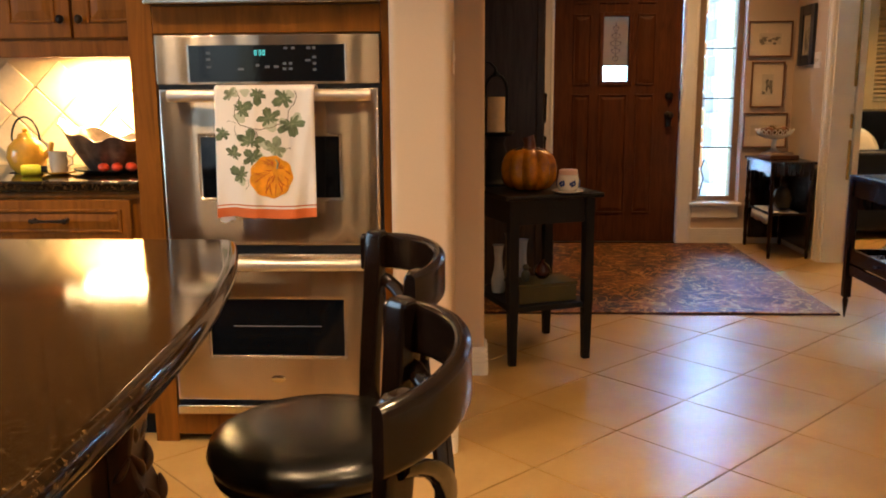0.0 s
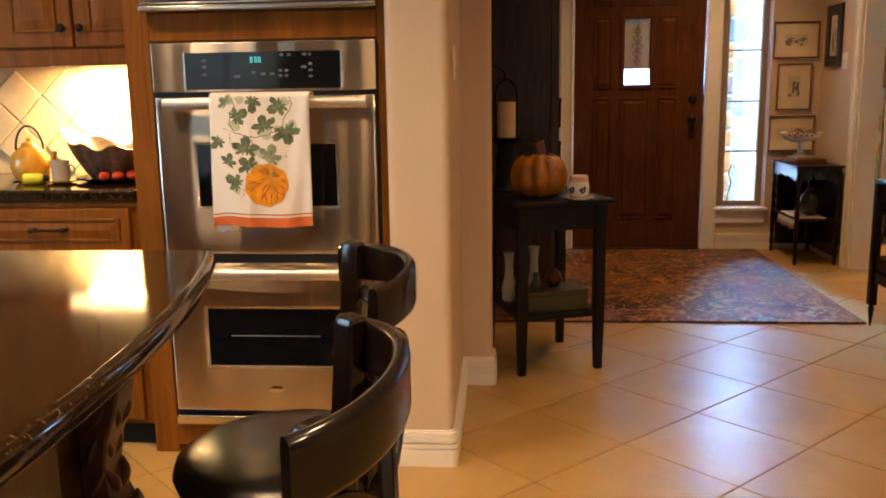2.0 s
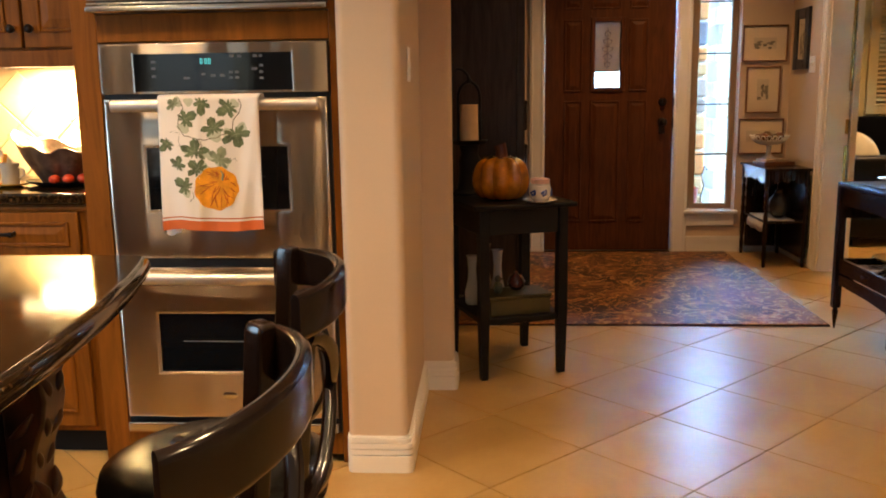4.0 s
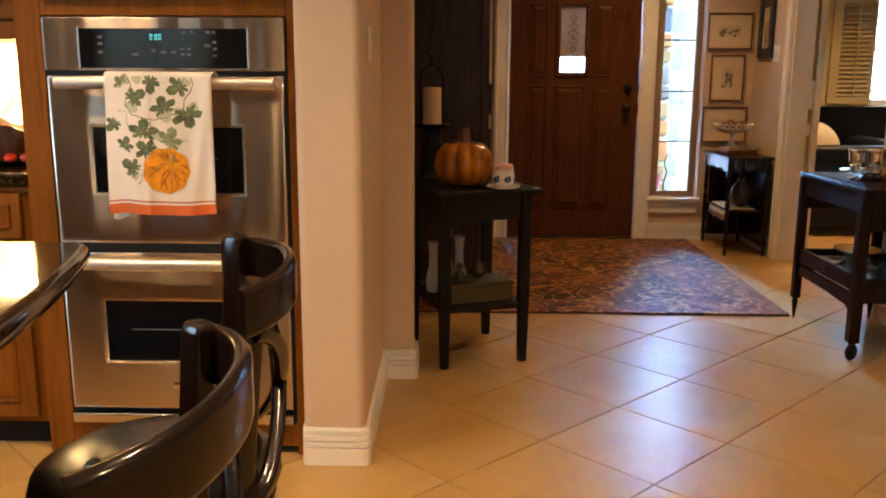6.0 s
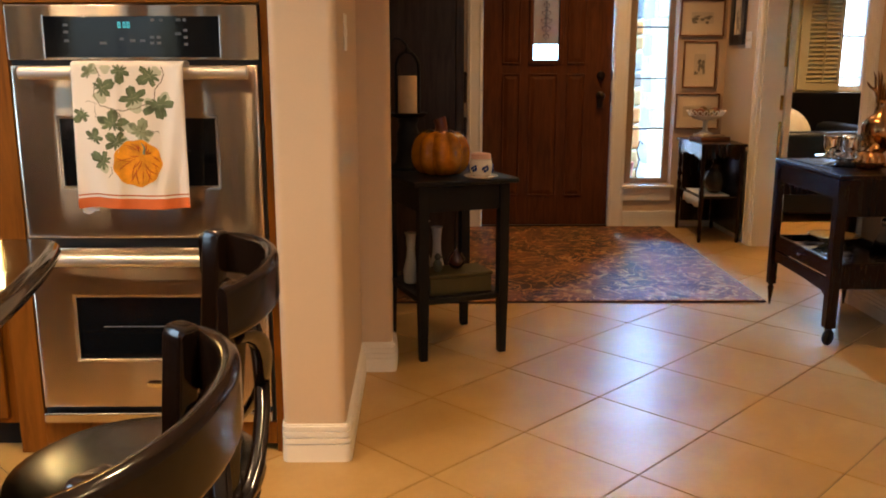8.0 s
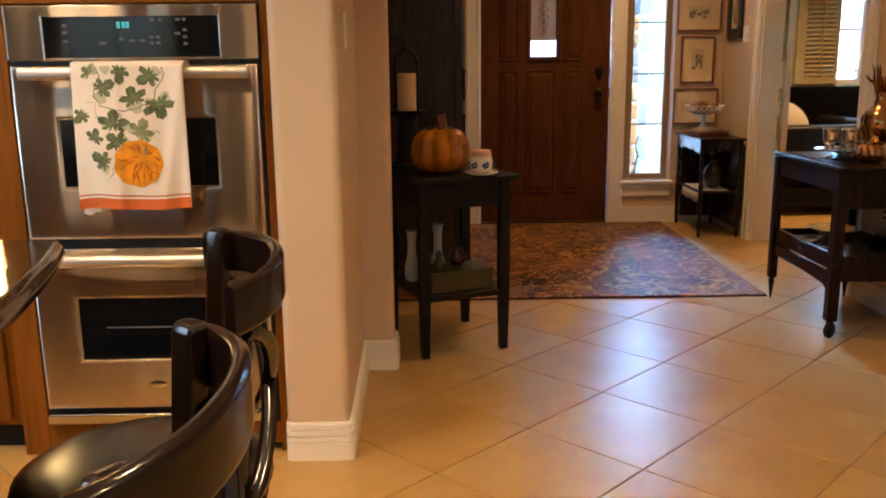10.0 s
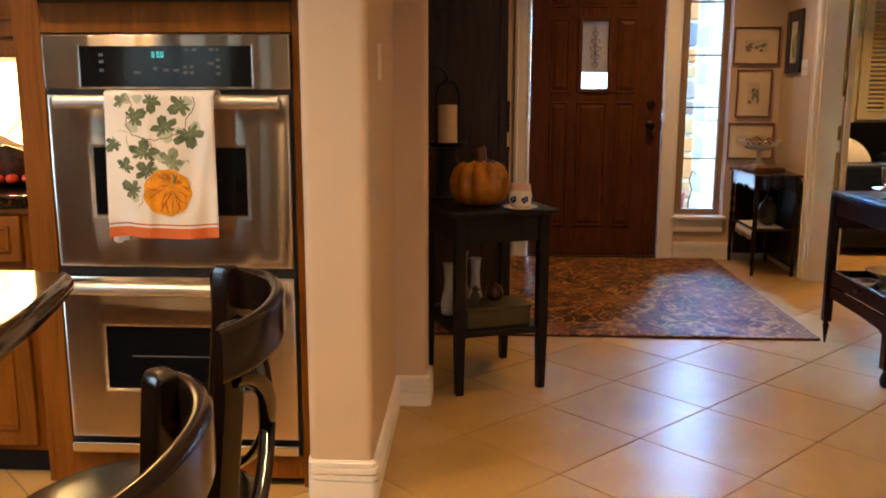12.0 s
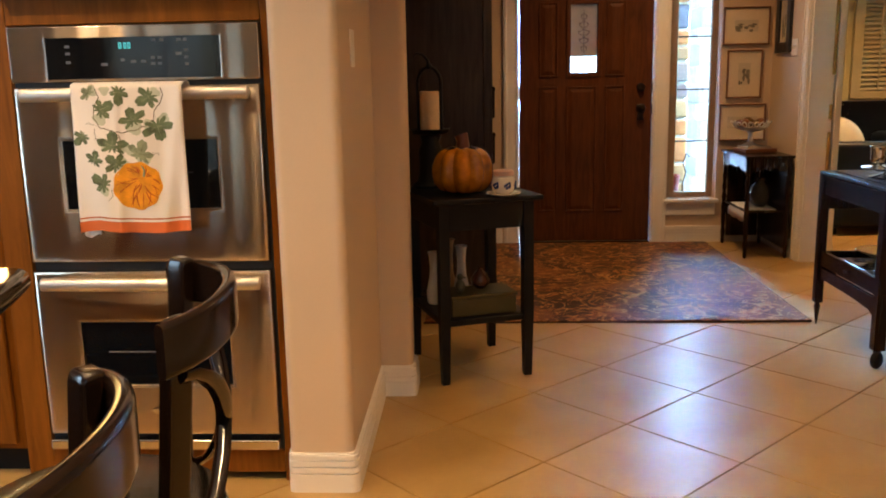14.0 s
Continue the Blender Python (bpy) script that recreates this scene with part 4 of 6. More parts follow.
part("tray", lathe([(0.11, 0.0), (0.155, 0.012), (0.158, 0.018), (0.10, 0.006)], 32), BLACK, bowl, "black tray under the bowl")
TOMATO = surface("red_fruit", (0.50, 0.05, 0.015), 0.3, vary=0.2)
for x, y in ((0.055, -0.135), (0.10, -0.115), (0.01, -0.147)):
    f = thing("tomato", pose(-0.205 + x, 3.52 + y, WT + 0.012), "small red tomato on the tray", "tomato", "tomatoes on the tray")
    part("skin", ball(0, 0, 0.017, 0.021, 0.021, 0.017), TOMATO, f)
    part("stalk", tube([(0, 0, 0.032), (0.002, 0, 0.038)], 0.002, 5), BLACK, f)

# ---- towel over the upper oven handle ----
TOWEL = surface("towel_cotton", (0.80, 0.73, 0.67), 0.9, vary=0.05, scale=5, fine=500, relief=0.3, sheen=0.2)
T0, T1, TB, TT = 0.330, 0.656, 0.842, 1.257


def towel_point(u, v, out=0.0):
    """The place on the towel's front, u across and v up."""
    lean = -0.012 * (1 - v)
    x = T0 + (T1 - T0) * u * (1 + 0.012 * (1 - v)) + lean - 0.004
    fold = 0.007 * math.sin(7.5 * u + 1.3 + 0.9 * v) + 0.005 * math.sin(15 * u + 2.5 * v) * (1.15 - v) + 0.004 * math.sin(2.6 * u - 5 * v)
    fold *= 0.4 + 0.9 * (1 - v)
    # a slanting pressed crease and a straight one
    fold -= 0.007 * max(0.0, 1 - abs(u - (0.78 + 0.20 * v)) / 0.09) + 0.004 * max(0.0, 1 - abs(u - 0.40) / 0.05)
    z = TB + (TT - TB) * v + (0.006 * math.sin(4 * u + 2) - 0.010 * (u < 0.2) * (0.2 - u) * 5) * (1 - v)
    return (x, OY - 0.125 - 0.012 + fold - out, z)


towel = thing("dish_towel", pose(0, 0, 0), "white cotton dish towel with a pumpkin and vine print", "towel")


def towel_sheet(v0, v1, out, nu=40, nv=44):
    bm = bmesh.new()
    g = [[bm.verts.new(towel_point(i / nu, v0 + (v1 - v0) * j / nv, out)) for i in range(nu + 1)] for j in range(nv + 1)]
    for j in range(nv):
        for i in range(nu):
            bm.faces.new((g[j][i], g[j][i + 1], g[j + 1][i + 1], g[j + 1][i]))
    return bm


b = bmesh.new()
nu, nv = 40, 44
g = [[b.verts.new(towel_point(i / nu, j / nv)) for i in range(nu + 1)] for j in range(nv + 1)]
for k in range(1, 7):
    a = math.pi * k / 6
    ring = []
    for i in range(nu + 1):
        x, y, z = towel_point(i / nu, 1.0)
        ring.append(b.verts.new((x, OY - 0.104 - 0.030 * math.cos(a) + 0.0, TT + 0.012 * math.sin(a))))
    g.append(ring)
for k in range(1, 13):
    g.append([b.verts.new((0.484 + (towel_point(i / nu, 1.0)[0] - 0.484) * 0.80, OY - 0.072, TT - 0.02 * k)) for i in range(nu + 1)])
for r0, r1 in zip(g, g[1:]):
    for i in range(nu):
        b.faces.new((r0[i], r0[i + 1], r1[i + 1], r1[i]))
cloth = part("cloth", b, TOWEL, towel)
sol = cloth.modifiers.new("thickness", "SOLIDIFY")
sol.thickness, sol.offset = 0.0015, 1.0
ORANGE = surface("orange_print", (0.62, 0.14, 0.035), 0.9, vary=0.12, scale=8, fine=400, relief=0.3)
AMBER = surface("pumpkin_print", (0.78, 0.30, 0.012), 0.9, vary=0.35, scale=30, fine=300, relief=0.2)
RUST = surface("rust_print", (0.50, 0.105, 0.010), 0.9, vary=0.2, scale=30, relief=0.2)
WASH = surface("leaf_wash_print", (0.50, 0.51, 0.38), 0.9, vary=0.16, scale=26, fine=300, relief=0.2)
LEAFY = [surface("leaf_print_dark", (0.125, 0.155, 0.078), 0.9, vary=0.6, scale=34, fine=300, relief=0.2), surface("leaf_print_pale", (0.25, 0.28, 0.17), 0.9, vary=0.5, scale=34, fine=300, relief=0.2)]
VINE = surface("vine_print", (0.13, 0.105, 0.055), 0.9, vary=0.3, scale=30)
part("border", towel_sheet(0.0, 0.075, 0.002, 40, 6), ORANGE, towel, "orange border band")
part("border_line", towel_sheet(0.092, 0.102, 0.002, 40, 2), RUST, towel)


def printed(outline, out, centre=None):
    """A flat print that follows the towel's folds, as a fan round its centre."""
    bm = bmesh.new()
    cu, cv = centre or (sum(p[0] for p in outline) / len(outline), sum(p[1] for p in outline) / len(outline))
    rings = []
    for k in (0.2, 0.4, 0.6, 0.8, 1.0):
        rings.append([bm.verts.new(towel_point(cu + (u - cu) * k, cv + (v - cv) * k, out)) for u, v in outline])
    c, n = bm.verts.new(towel_point(cu, cv, out)), len(outline)
    for i in range(n):
        bm.faces.new((c, rings[0][i], rings[0][(i + 1) % n]))
        for r0, r1 in zip(rings, rings[1:]):
            bm.faces.new((r0[i], r1[i], r1[(i + 1) % n], r0[(i + 1) % n]))
    return bm


ASPECT = (T1 - T0) / (TT - TB)


def leaf_outline(u, v, size, turn, fingers=5):
    """A palmate vine leaf: long fingers fanned round turn, short towards the stalk."""
    pts = []
    for k in range(72):
        a = -math.pi + 2 * math.pi * k / 72
        b = a / (1 + 0.30 * math.cos(a))
        lobe = abs(math.cos(fingers * b / 2)) ** 0.7
        reach = 1.0 - 0.70 * (abs(a) / math.pi) ** 2.2
        r = 1.12 * size * (0.34 + 0.66 * lobe) * reach * (1 + 0.13 * math.sin(2 * a + 31 * u)) * (1 + 0.05 * math.sin(17 * a + 20 * v))
        pts.append((u + r * math.cos(a + turn), v + r * math.sin(a + turn) * ASPECT))
    return pts


# place, size, the way the fingers point, tone
LEAVES = [(0.27, 0.845, 0.105, 0.5, 0), (0.16, 0.955, 0.070, 2.4, 1), (0.44, 0.965, 0.095, 4.6, 0), (0.70, 0.930, 0.110, 3.7, 0), (0.55, 0.775, 0.115, 1.9, 0), (0.76, 0.735, 0.135, 5.0, 0), (0.36, 0.600, 0.130, 1.5, 0), (0.60, 0.545, 0.115, 1.2, 1), (0.39, 0.475, 0.105, 2.4, 0), (0.085, 0.665, 0.085, 3.9, 0), (0.185, 0.500, 0.085, 1.2, 0), (0.265, 0.335, 0.105, 2.6, 0)]
for u, v, size, turn, tone in LEAVES:
    leaf = part("printed_leaf", printed(leaf_outline(u, v, size, turn), 0.0021 + 0.0003 * tone), LEAFY[tone], towel, "green printed vine leaf")
    for q in (-1, 0, 1):
        a = turn + q * 1.256
        part("printed_vein", tube([towel_point(u + size * s * math.cos(a), v + size * s * math.sin(a) * ASPECT, 0.0022) for s in (0.0, 0.35, 0.75)], [0.0009, 0.0008, 0.0004], 4), LEAFY[1 - tone], leaf)
# paler leaves washed in beside and behind
for u, v, r in ((0.26, 0.785, 0.062), (0.19, 0.975, 0.055), (0.31, 0.975, 0.045), (0.75, 0.955, 0.050), (0.56, 0.725, 0.070), (0.82, 0.775, 0.060), (0.69, 0.745, 0.050), (0.46, 0.590, 0.055), (0.28, 0.615, 0.050), (0.63, 0.515, 0.070), (0.53, 0.560, 0.045), (0.45, 0.480, 0.055), (0.27, 0.285, 0.045), (0.05, 0.640, 0.030)):
    ring = [(u + r * (1 + 0.16 * math.sin(3 * a + 20 * u) + 0.08 * math.sin(7 * a)) * math.cos(a), v + 0.88 * r * (1 + 0.16 * math.sin(3 * a + 20 * u)) * math.sin(a) * ASPECT) for a in [2 * math.pi * k / 28 for k in range(28)]]
    part("leaf_wash", printed(ring, 0.0018), WASH, towel, "pale green washed leaf")


def vine(points, radius):
    pts = []
    for (u0, v0), (u1, v1) in zip(points, points[1:]):
        pts += [towel_point(u0 + (u1 - u0) * k / 5, v0 + (v1 - v0) * k / 5 + 0.004 * math.sin(k), 0.0012) for k in range(5)]
    return part("printed_vine", tube(pts, radius, 5), VINE, towel)


vine([(0.22, 0.99), (0.26, 0.93), (0.21, 0.87), (0.20, 0.79), (0.26, 0.72), (0.36, 0.705), (0.42, 0.675), (0.44, 0.62), (0.42, 0.52)], 0.0013)
vine([(0.80, 0.99), (0.825, 0.94), (0.79, 0.88), (0.74, 0.84), (0.73, 0.77), (0.66, 0.735), (0.56, 0.705), (0.44, 0.69), (0.38, 0.70)], 0.0013)
vine([(0.22, 0.735), (0.16, 0.755), (0.11, 0.75)], 0.0008)
vine([(0.21, 0.72), (0.20, 0.68), (0.22, 0.655), (0.20, 0.64)], 0.0008)
vine([(0.33, 0.30), (0.34, 0.25), (0.29, 0.215)], 0.0008)
vine([(0.66, 0.54), (0.70, 0.555), (0.72, 0.54), (0.745, 0.555), (0.76, 0.53)], 0.0008)
PU, PV, PR = 0.560, 0.328, 0.210
pump = [(PU + PR * (1 + 0.030 * math.cos(9 * a + 0.6) + 0.03 * math.sin(2 * a)) * math.cos(a), PV + PR * ASPECT * (1 + 0.030 * math.cos(9 * a + 0.6)) * math.sin(a)) for a in [2 * math.pi * k / 60 for k in range(60)]]
part("printed_pumpkin", printed(pump, 0.0030), AMBER, towel, "orange printed pumpkin")
# brush strokes that follow the ribs out from the stem
QU, QV = PU + 0.055, PV + 0.055
brush = random.Random(5)
for k in range(28):
    a = 2 * math.pi * k / 28 + brush.uniform(-0.06, 0.06)
    edge_u, edge_v = PU + PR * 0.96 * math.cos(a), PV + PR * 0.96 * ASPECT * math.sin(a)
    s0, s1 = brush.choice(((0.16, 0.50), (0.32, 0.72), (0.50, 0.98), (0.26, 0.98))), brush.uniform(-0.9, 0.9)
    pts = []
    for q in range(6):
        f = s0[0] + (s0[1] - s0[0]) * q / 5
        bow = s1 * f * (1 - f)
        pts.append(towel_point(QU + (edge_u - QU) * f - bow * (edge_v - QV), QV + (edge_v - QV) * f + bow * (edge_u - QU), 0.0028))
    w = brush.uniform(0.0008, 0.0020)
    part("printed_rib", tube(pts, [w * 0.4, w, w * 1.1, w, w * 0.8, w * 0.3], 5), RUST, towel)
part("printed_stem", tube([towel_point(QU + 0.005, QV + 0.01, 0.0026), towel_point(QU + 0.015, QV + 0.055, 0.0026), towel_point(QU - 0.01, QV + 0.085, 0.0026)], [0.004, 0.003, 0.0015], 6), LEAFY[1], towel)
# the back layer's corner hangs out below the border
bm = bmesh.new()
g = [[bm.verts.new((T0 - 0.012 + 0.050 * i / 6, OY - 0.112 + 0.004 * math.sin(i), TB + 0.05 - (0.068 + 0.006 * math.sin(0.9 * i)) * j / 4)) for i in range(7)] for j in range(5)]
for r0, r1 in zip(g, g[1:]):
    for i in range(6):
        bm.faces.new((r0[i], r0[i + 1], r1[i + 1], r1[i]))
part("back_corner", bm, TOWEL, towel)

# ---- island ----
ISLE = wood("island_wood", (0.028, 0.009, 0.0025), (0.085, 0.029, 0.008), 0.36, (7, 7, 0.7))
island = thing("kitchen_island", pose(0, 0, 0), "brown wooden kitchen island with carved corbels and panels", "kitchen island")
part("body", box(-0.95, 0.36, -0.25, 2.12, 0.0, 0.868), ISLE, island, smooth=False)
part("plinth", box(-0.97, 0.38, -0.27, 2.14, 0.0, 0.10, 0.006), ISLE, island)
for y0, y1 in ((0.85, 1.32), (1.36, 1.93)):
    p = part("side_panel", box(0.362, 0.376, y0, y1, 0.14, 0.84, 0.004), ISLE, island)
PILASTER = [(0.0, 0.101), (0.0, 0.866), (0.150, 0.866), (0.148, 0.835), (0.115, 0.800), (0.122, 0.760), (0.108, 0.715), (0.092, 0.680), (0.098, 0.640), (0.088, 0.590), (0.066, 0.530), (0.056, 0.470), (0.066, 0.415), (0.090, 0.360), (0.100, 0.300), (0.088, 0.240), (0.066, 0.190), (0.074, 0.150), (0.092, 0.135), (0.092, 0.101)]
for yy in (2.072, 1.25, 0.40):
    bm = prism(PILASTER, -0.045, 0.045, 0.008)
    bm.transform(Matrix.Translation((0.363, yy, 0.0)) @ Matrix.Rotation(radians(90), 4, "X"))
    c = part("corbel", bm, ISLE, island, "carved wooden corbel post")
    for k in range(7):
        z, out = 0.24 + 0.078 * k, (0.088, 0.098, 0.070, 0.060, 0.085, 0.094, 0.112)[k]
        for side in (-1, 1):
            leaf = [(0.363 + out - 0.014 + 0.012 * math.sin(math.pi * q / 8), yy + side * (0.006 + 0.034 * q / 8), z + 0.070 * q / 8) for q in range(9)]
            part("carving", tube(leaf, [0.003 + 0.009 * math.sin(math.pi * q / 8) for q in range(9)], 10), ISLE, c)
        leaf = [(0.363 + 0.014 + (out - 0.030) * q / 8, yy - 0.0455 - 0.003 * math.sin(math.pi * q / 8), z + 0.010 + 0.055 * (q / 8) ** 1.6) for q in range(9)]
        part("carving", tube(leaf, [0.003 + 0.007 * math.sin(math.pi * q / 8) for q in range(9)], 10), ISLE, c)
edge = []
EY, CX = 2.243, 0.80
for k in range(41):
    y = -0.40 + (EY - 0.03 + 0.40) * k / 40
    t = (y - 0.92) / 1.30
    edge.append((CX - 0.175 * abs(t) ** 2.35, y))
x_end = edge[-1][0]
corner = [(x_end - 0.012, EY - 0.012), (x_end - 0.035, EY - 0.002), (x_end - 0.06, EY)]
outline = edge + corner + [(-1.05, EY), (-1.05, -0.40)]
itop = thing("island_worktop", pose(0, 0, 0), "polished brown black granite island top with bullnose edge", "worktop")
part("slab", prism(outline, 0.8685, 0.915, 0.0215, segments=5), GRANITE, itop)


# ---- bar stools ----
def bar_stool(m, label, group):
    """Swivel stool, facing -x in its own axes; the seat's middle is the origin."""
    st = thing("bar_stool", m, label, "bar stool", group)
    part("seat_frame", lathe([(0.13, 0.495), (0.200, 0.502), (0.207, 0.515), (0.200, 0.527), (0.10, 0.527)], 36), ESPRESSO, st)
    part("cushion", lathe([(0.190, 0.527), (0.211, 0.536), (0.218, 0.556), (0.211, 0.578), (0.182, 0.594), (0.12, 0.602), (0.0, 0.604)], 40), VINYL, st, "black vinyl seat cushion")
    part("swivel", lathe([(0.09, 0.475), (0.09, 0.495), (0.0, 0.496)], 24), BLACK, st)
    part("apron", lathe([(0.12, 0.415), (0.165, 0.42), (0.165, 0.475), (0.12, 0.475)], 32), ESPRESSO, st)
    half = math.radians(64)
    rx, ry, cx = 0.147, 0.236, 0.094
    arc = [(cx + rx * math.cos(a), ry * math.sin(a)) for a in [(half + 0.13) * (k / 12 - 1) for k in range(25)]]
    part("top_rail", band([(x, y, 0.899 + 0.016 * math.cos(math.pi * (k / 24 - 0.5))) for k, (x, y) in enumerate(arc)], 0.080, 0.024), ESPRESSO, st)
    for s in (-1, 1):
        a = s * (half - 0.12)
        x, y = cx + (rx - 0.022) * math.cos(a), (ry - 0.030) * math.sin(a)
        face = math.atan2(math.sin(a) / ry, math.cos(a) / rx)
        bm, tip = bmesh.new(), 0.954 if s > 0 else 0.937
        rows = [(x - 0.030, y * 0.88, 0.50, 1), (x - 0.022, y * 0.93, 0.66, 1), (x - 0.008, y * 0.99, 0.82, 1), (x, y * 1.02, tip - 0.014, 1), (x + 0.002, y * 1.02, tip - 0.006, 0.94), (x + 0.002, y * 1.02, tip - 0.002, 0.80), (x + 0.002, y * 1.02, tip, 0.5)]
        rings = []
        for px, py, pz, k in rows:
            ring = []
            for q in range(20):
                t = 2 * math.pi * q / 20
                c, s2 = math.cos(t), math.sin(t)
                p, w = 0.0150 * k * math.copysign(abs(c) ** 0.45, c), 0.0225 * k * math.copysign(abs(s2) ** 0.45, s2)
                ring.append(bm.verts.new((px + p * math.cos(face) - w * math.sin(face), py + p * math.sin(face) + w * math.cos(face), pz)))
            rings.append(ring)
        for lo, hi in zip(rings, rings[1:]):
            for q in range(20):
                bm.faces.new((lo[q], lo[(q + 1) % 20], hi[(q + 1) % 20], hi[q]))
        bm.faces.new(rings[0])
        bm.faces.new(rings[-1])
        part("back_post", bm, ESPRESSO, st)
    for s in (-1, 1):
        pts = []
        for k in range(13):
            t = k / 12
            a = s * half * (0.92 - 1.84 * t)
            pts.append((cx + (rx - 0.012 - 0.045 * (1 - t) ** 2) * math.cos(a), ry * 0.93 * math.sin(a), 0.56 + 0.29 * (0.5 - 0.5 * math.cos(math.pi * t)) + 0.0))
        part("cross_slat", tube(pts, 0.015, 8, flat=0.55), ESPRESSO, st)
    for k in range(4):
        a = math.radians(45 + 90 * k)
        c, s2 = math.cos(a), math.sin(a)
        part("leg", tube([(0.135 * c, 0.135 * s2, 0.45), (0.165 * c, 0.165 * s2, 0.25), (0.215 * c, 0.215 * s2, 0.0)], [0.022, 0.021, 0.016], 8), ESPRESSO, st)
    ring = [(0.175 * math.cos(a), 0.175 * math.sin(a), 0.20) for a in [2 * math.pi * k / 28 for k in range(29)]]
    part("foot_ring", tube(ring, 0.010, 8), BRONZE, st, "dark metal foot ring")
    return st


bar_stool(pose(0.861, 1.903, 0, 0, 0, 18.5), "dark espresso bar stool turned towards the island corner", "bar stools at the island")
bar_stool(pose(0.924, 1.326, 0, 0, 0, 5), "dark espresso bar stool pulled up to the island edge", "bar stools at the island")


# ---- hall ----
HALL = 0.012
rug = thing("area_rug", pose(2.17, 6.11, 0.0), "rust brown floral area rug before the front door", "rug")
part("carpet", box(-1.0, 1.0, -1.105, 1.105, 0.0, HALL, 0.004), RUG, rug)
part("binding", box(-1.006, 1.006, -1.112, -1.1055, 0.0, 0.010, 0.003), surface("rug_binding", (0.035, 0.016, 0.010), 0.85), rug, "dark bound edge")
part("binding", box(1.0005, 1.006, -1.105, 1.105, 0.0, 0.010, 0.002), surface("rug_binding_side", (0.035, 0.016, 0.010), 0.85), rug)

# tall cabinet beside the door, its plain side towards the kitchen
arm = thing("armoire", pose(0, 0, 0), "tall dark wooden armoire standing beside the front door", "armoire")
AX0, AX1, AY0, AY1 = 0.93, 1.535, 5.22, 6.55
part("side_panel", box(AX0, AX1, AY0, AY0 + 0.025, 0.12, 2.2, 0.004), ARMOIRE, arm)
part("side_panel", box(AX0, AX1, AY1 - 0.025, AY1, 0.12, 2.2, 0.004), ARMOIRE, arm)
part("back", box(AX0, AX0 + 0.02, AY0 + 0.025, AY1 - 0.025, 0.12, 2.2), ARMOIRE, arm, smooth=False)
for y0, y1 in ((AY0 + 0.03, (AY0 + AY1) / 2 - 0.002), ((AY0 + AY1) / 2 + 0.002, AY1 - 0.03)):
    part("cabinet_door", box(AX1 - 0.024, AX1 - 0.002, y0, y1, 0.16, 2.18, 0.004), ARMOIRE, arm)
part("bottom", box(AX0, AX1 - 0.03, AY0 + 0.025, AY1 - 0.025, 0.12, 0.15), ARMOIRE, arm, smooth=False)
part("cornice", box(AX0, AX1 + 0.04, AY0 - 0.04, AY1 + 0.04, 2.2, 2.30, 0.015), ARMOIRE, arm)
part("corner_post", box(AX1 - 0.045, AX1 + 0.004, AY0 - 0.006, AY0 + 0.03, 0.12, 2.2, 0.008), ARMOIRE, arm)
for z in (0.82, 1.06, 1.9):
    part("hinge", box(AX1 + 0.002, AX1 + 0.016, AY0 + 0.0, AY0 + 0.03, z, z + 0.14, 0.005), BRONZE, arm, "dark ornate hinge")
    part("hinge_finial", ball(AX1 + 0.010, AY0 + 0.012, z + 0.15, 0.010, 0.010, 0.016), BRONZE, arm)
for x in (AX0 + 0.07, AX1 - 0.07):
    for y in (AY0 + 0.07, AY1 - 0.07):
        part("foot", lathe([(0.025, 0), (0.045, 0.03), (0.052, 0.06), (0.04, 0.10), (0.05, 0.12)], 18, m=pose(x, y, 0)), ARMOIRE, arm)

# side table
TA = 20.5
table = thing("side_table", pose(1.326, 4.078, 0, 0, 0, TA), "small blackened wooden side table with a lower shelf", "side table")
TW, TD, TH = 0.372, 0.44, 0.788
part("tabletop", box(-0.055, TW + 0.055, -0.05, TD + 0.05, TH - 0.022, TH, 0.006), TABLEWOOD, table)
for x, y in ((0, 0), (TW, 0), (0, TD), (TW, TD)):
    bm = bmesh.new()
    rings = []
    for z, h in ((0.0, 0.015), (0.012, 0.017), (0.30, 0.0215), (TH - 0.0225, 0.0225)):
        rings.append([bm.verts.new((x + a * h, y + c * h, z)) for a, c in ((-1, -1), (1, -1), (1, 1), (-1, 1))])
    for lo, hi in zip(rings, rings[1:]):
        for k in range(4):
            bm.faces.new((lo[k], lo[(k + 1) % 4], hi[(k + 1) % 4], hi[k]))
    bm.faces.new(rings[0])
    bm.faces.new(rings[-1])
    bmesh.ops.bevel(bm, geom=[e for e in bm.edges if abs(e.verts[0].co.z - e.verts[1].co.z) > 0.05], offset=0.003, segments=2, affect="EDGES")
    part("leg", bm, TABLEWOOD, table)
for a in ((0.024, TW - 0.024, -0.014, 0.004), (0.024, TW - 0.024, TD - 0.004, TD + 0.014)):
    part("apron", box(*a, TH - 0.135, TH - 0.0225, 0.002), TABLEWOOD, table)
for a in ((-0.014, 0.004, 0.024, TD - 0.024), (TW - 0.004, TW + 0.014, 0.024, TD - 0.024)):
    part("apron", box(*a, TH - 0.135, TH - 0.0225, 0.002), TABLEWOOD, table)
part("shelf", box(-0.012, TW + 0.012, -0.012, TD + 0.012, 0.250, 0.276, 0.004), TABLEWOOD, table)


def on_table(u, v, z):
    return pose(1.326, 4.078, 0, 0, 0, TA) @ Vector((u, v, z))


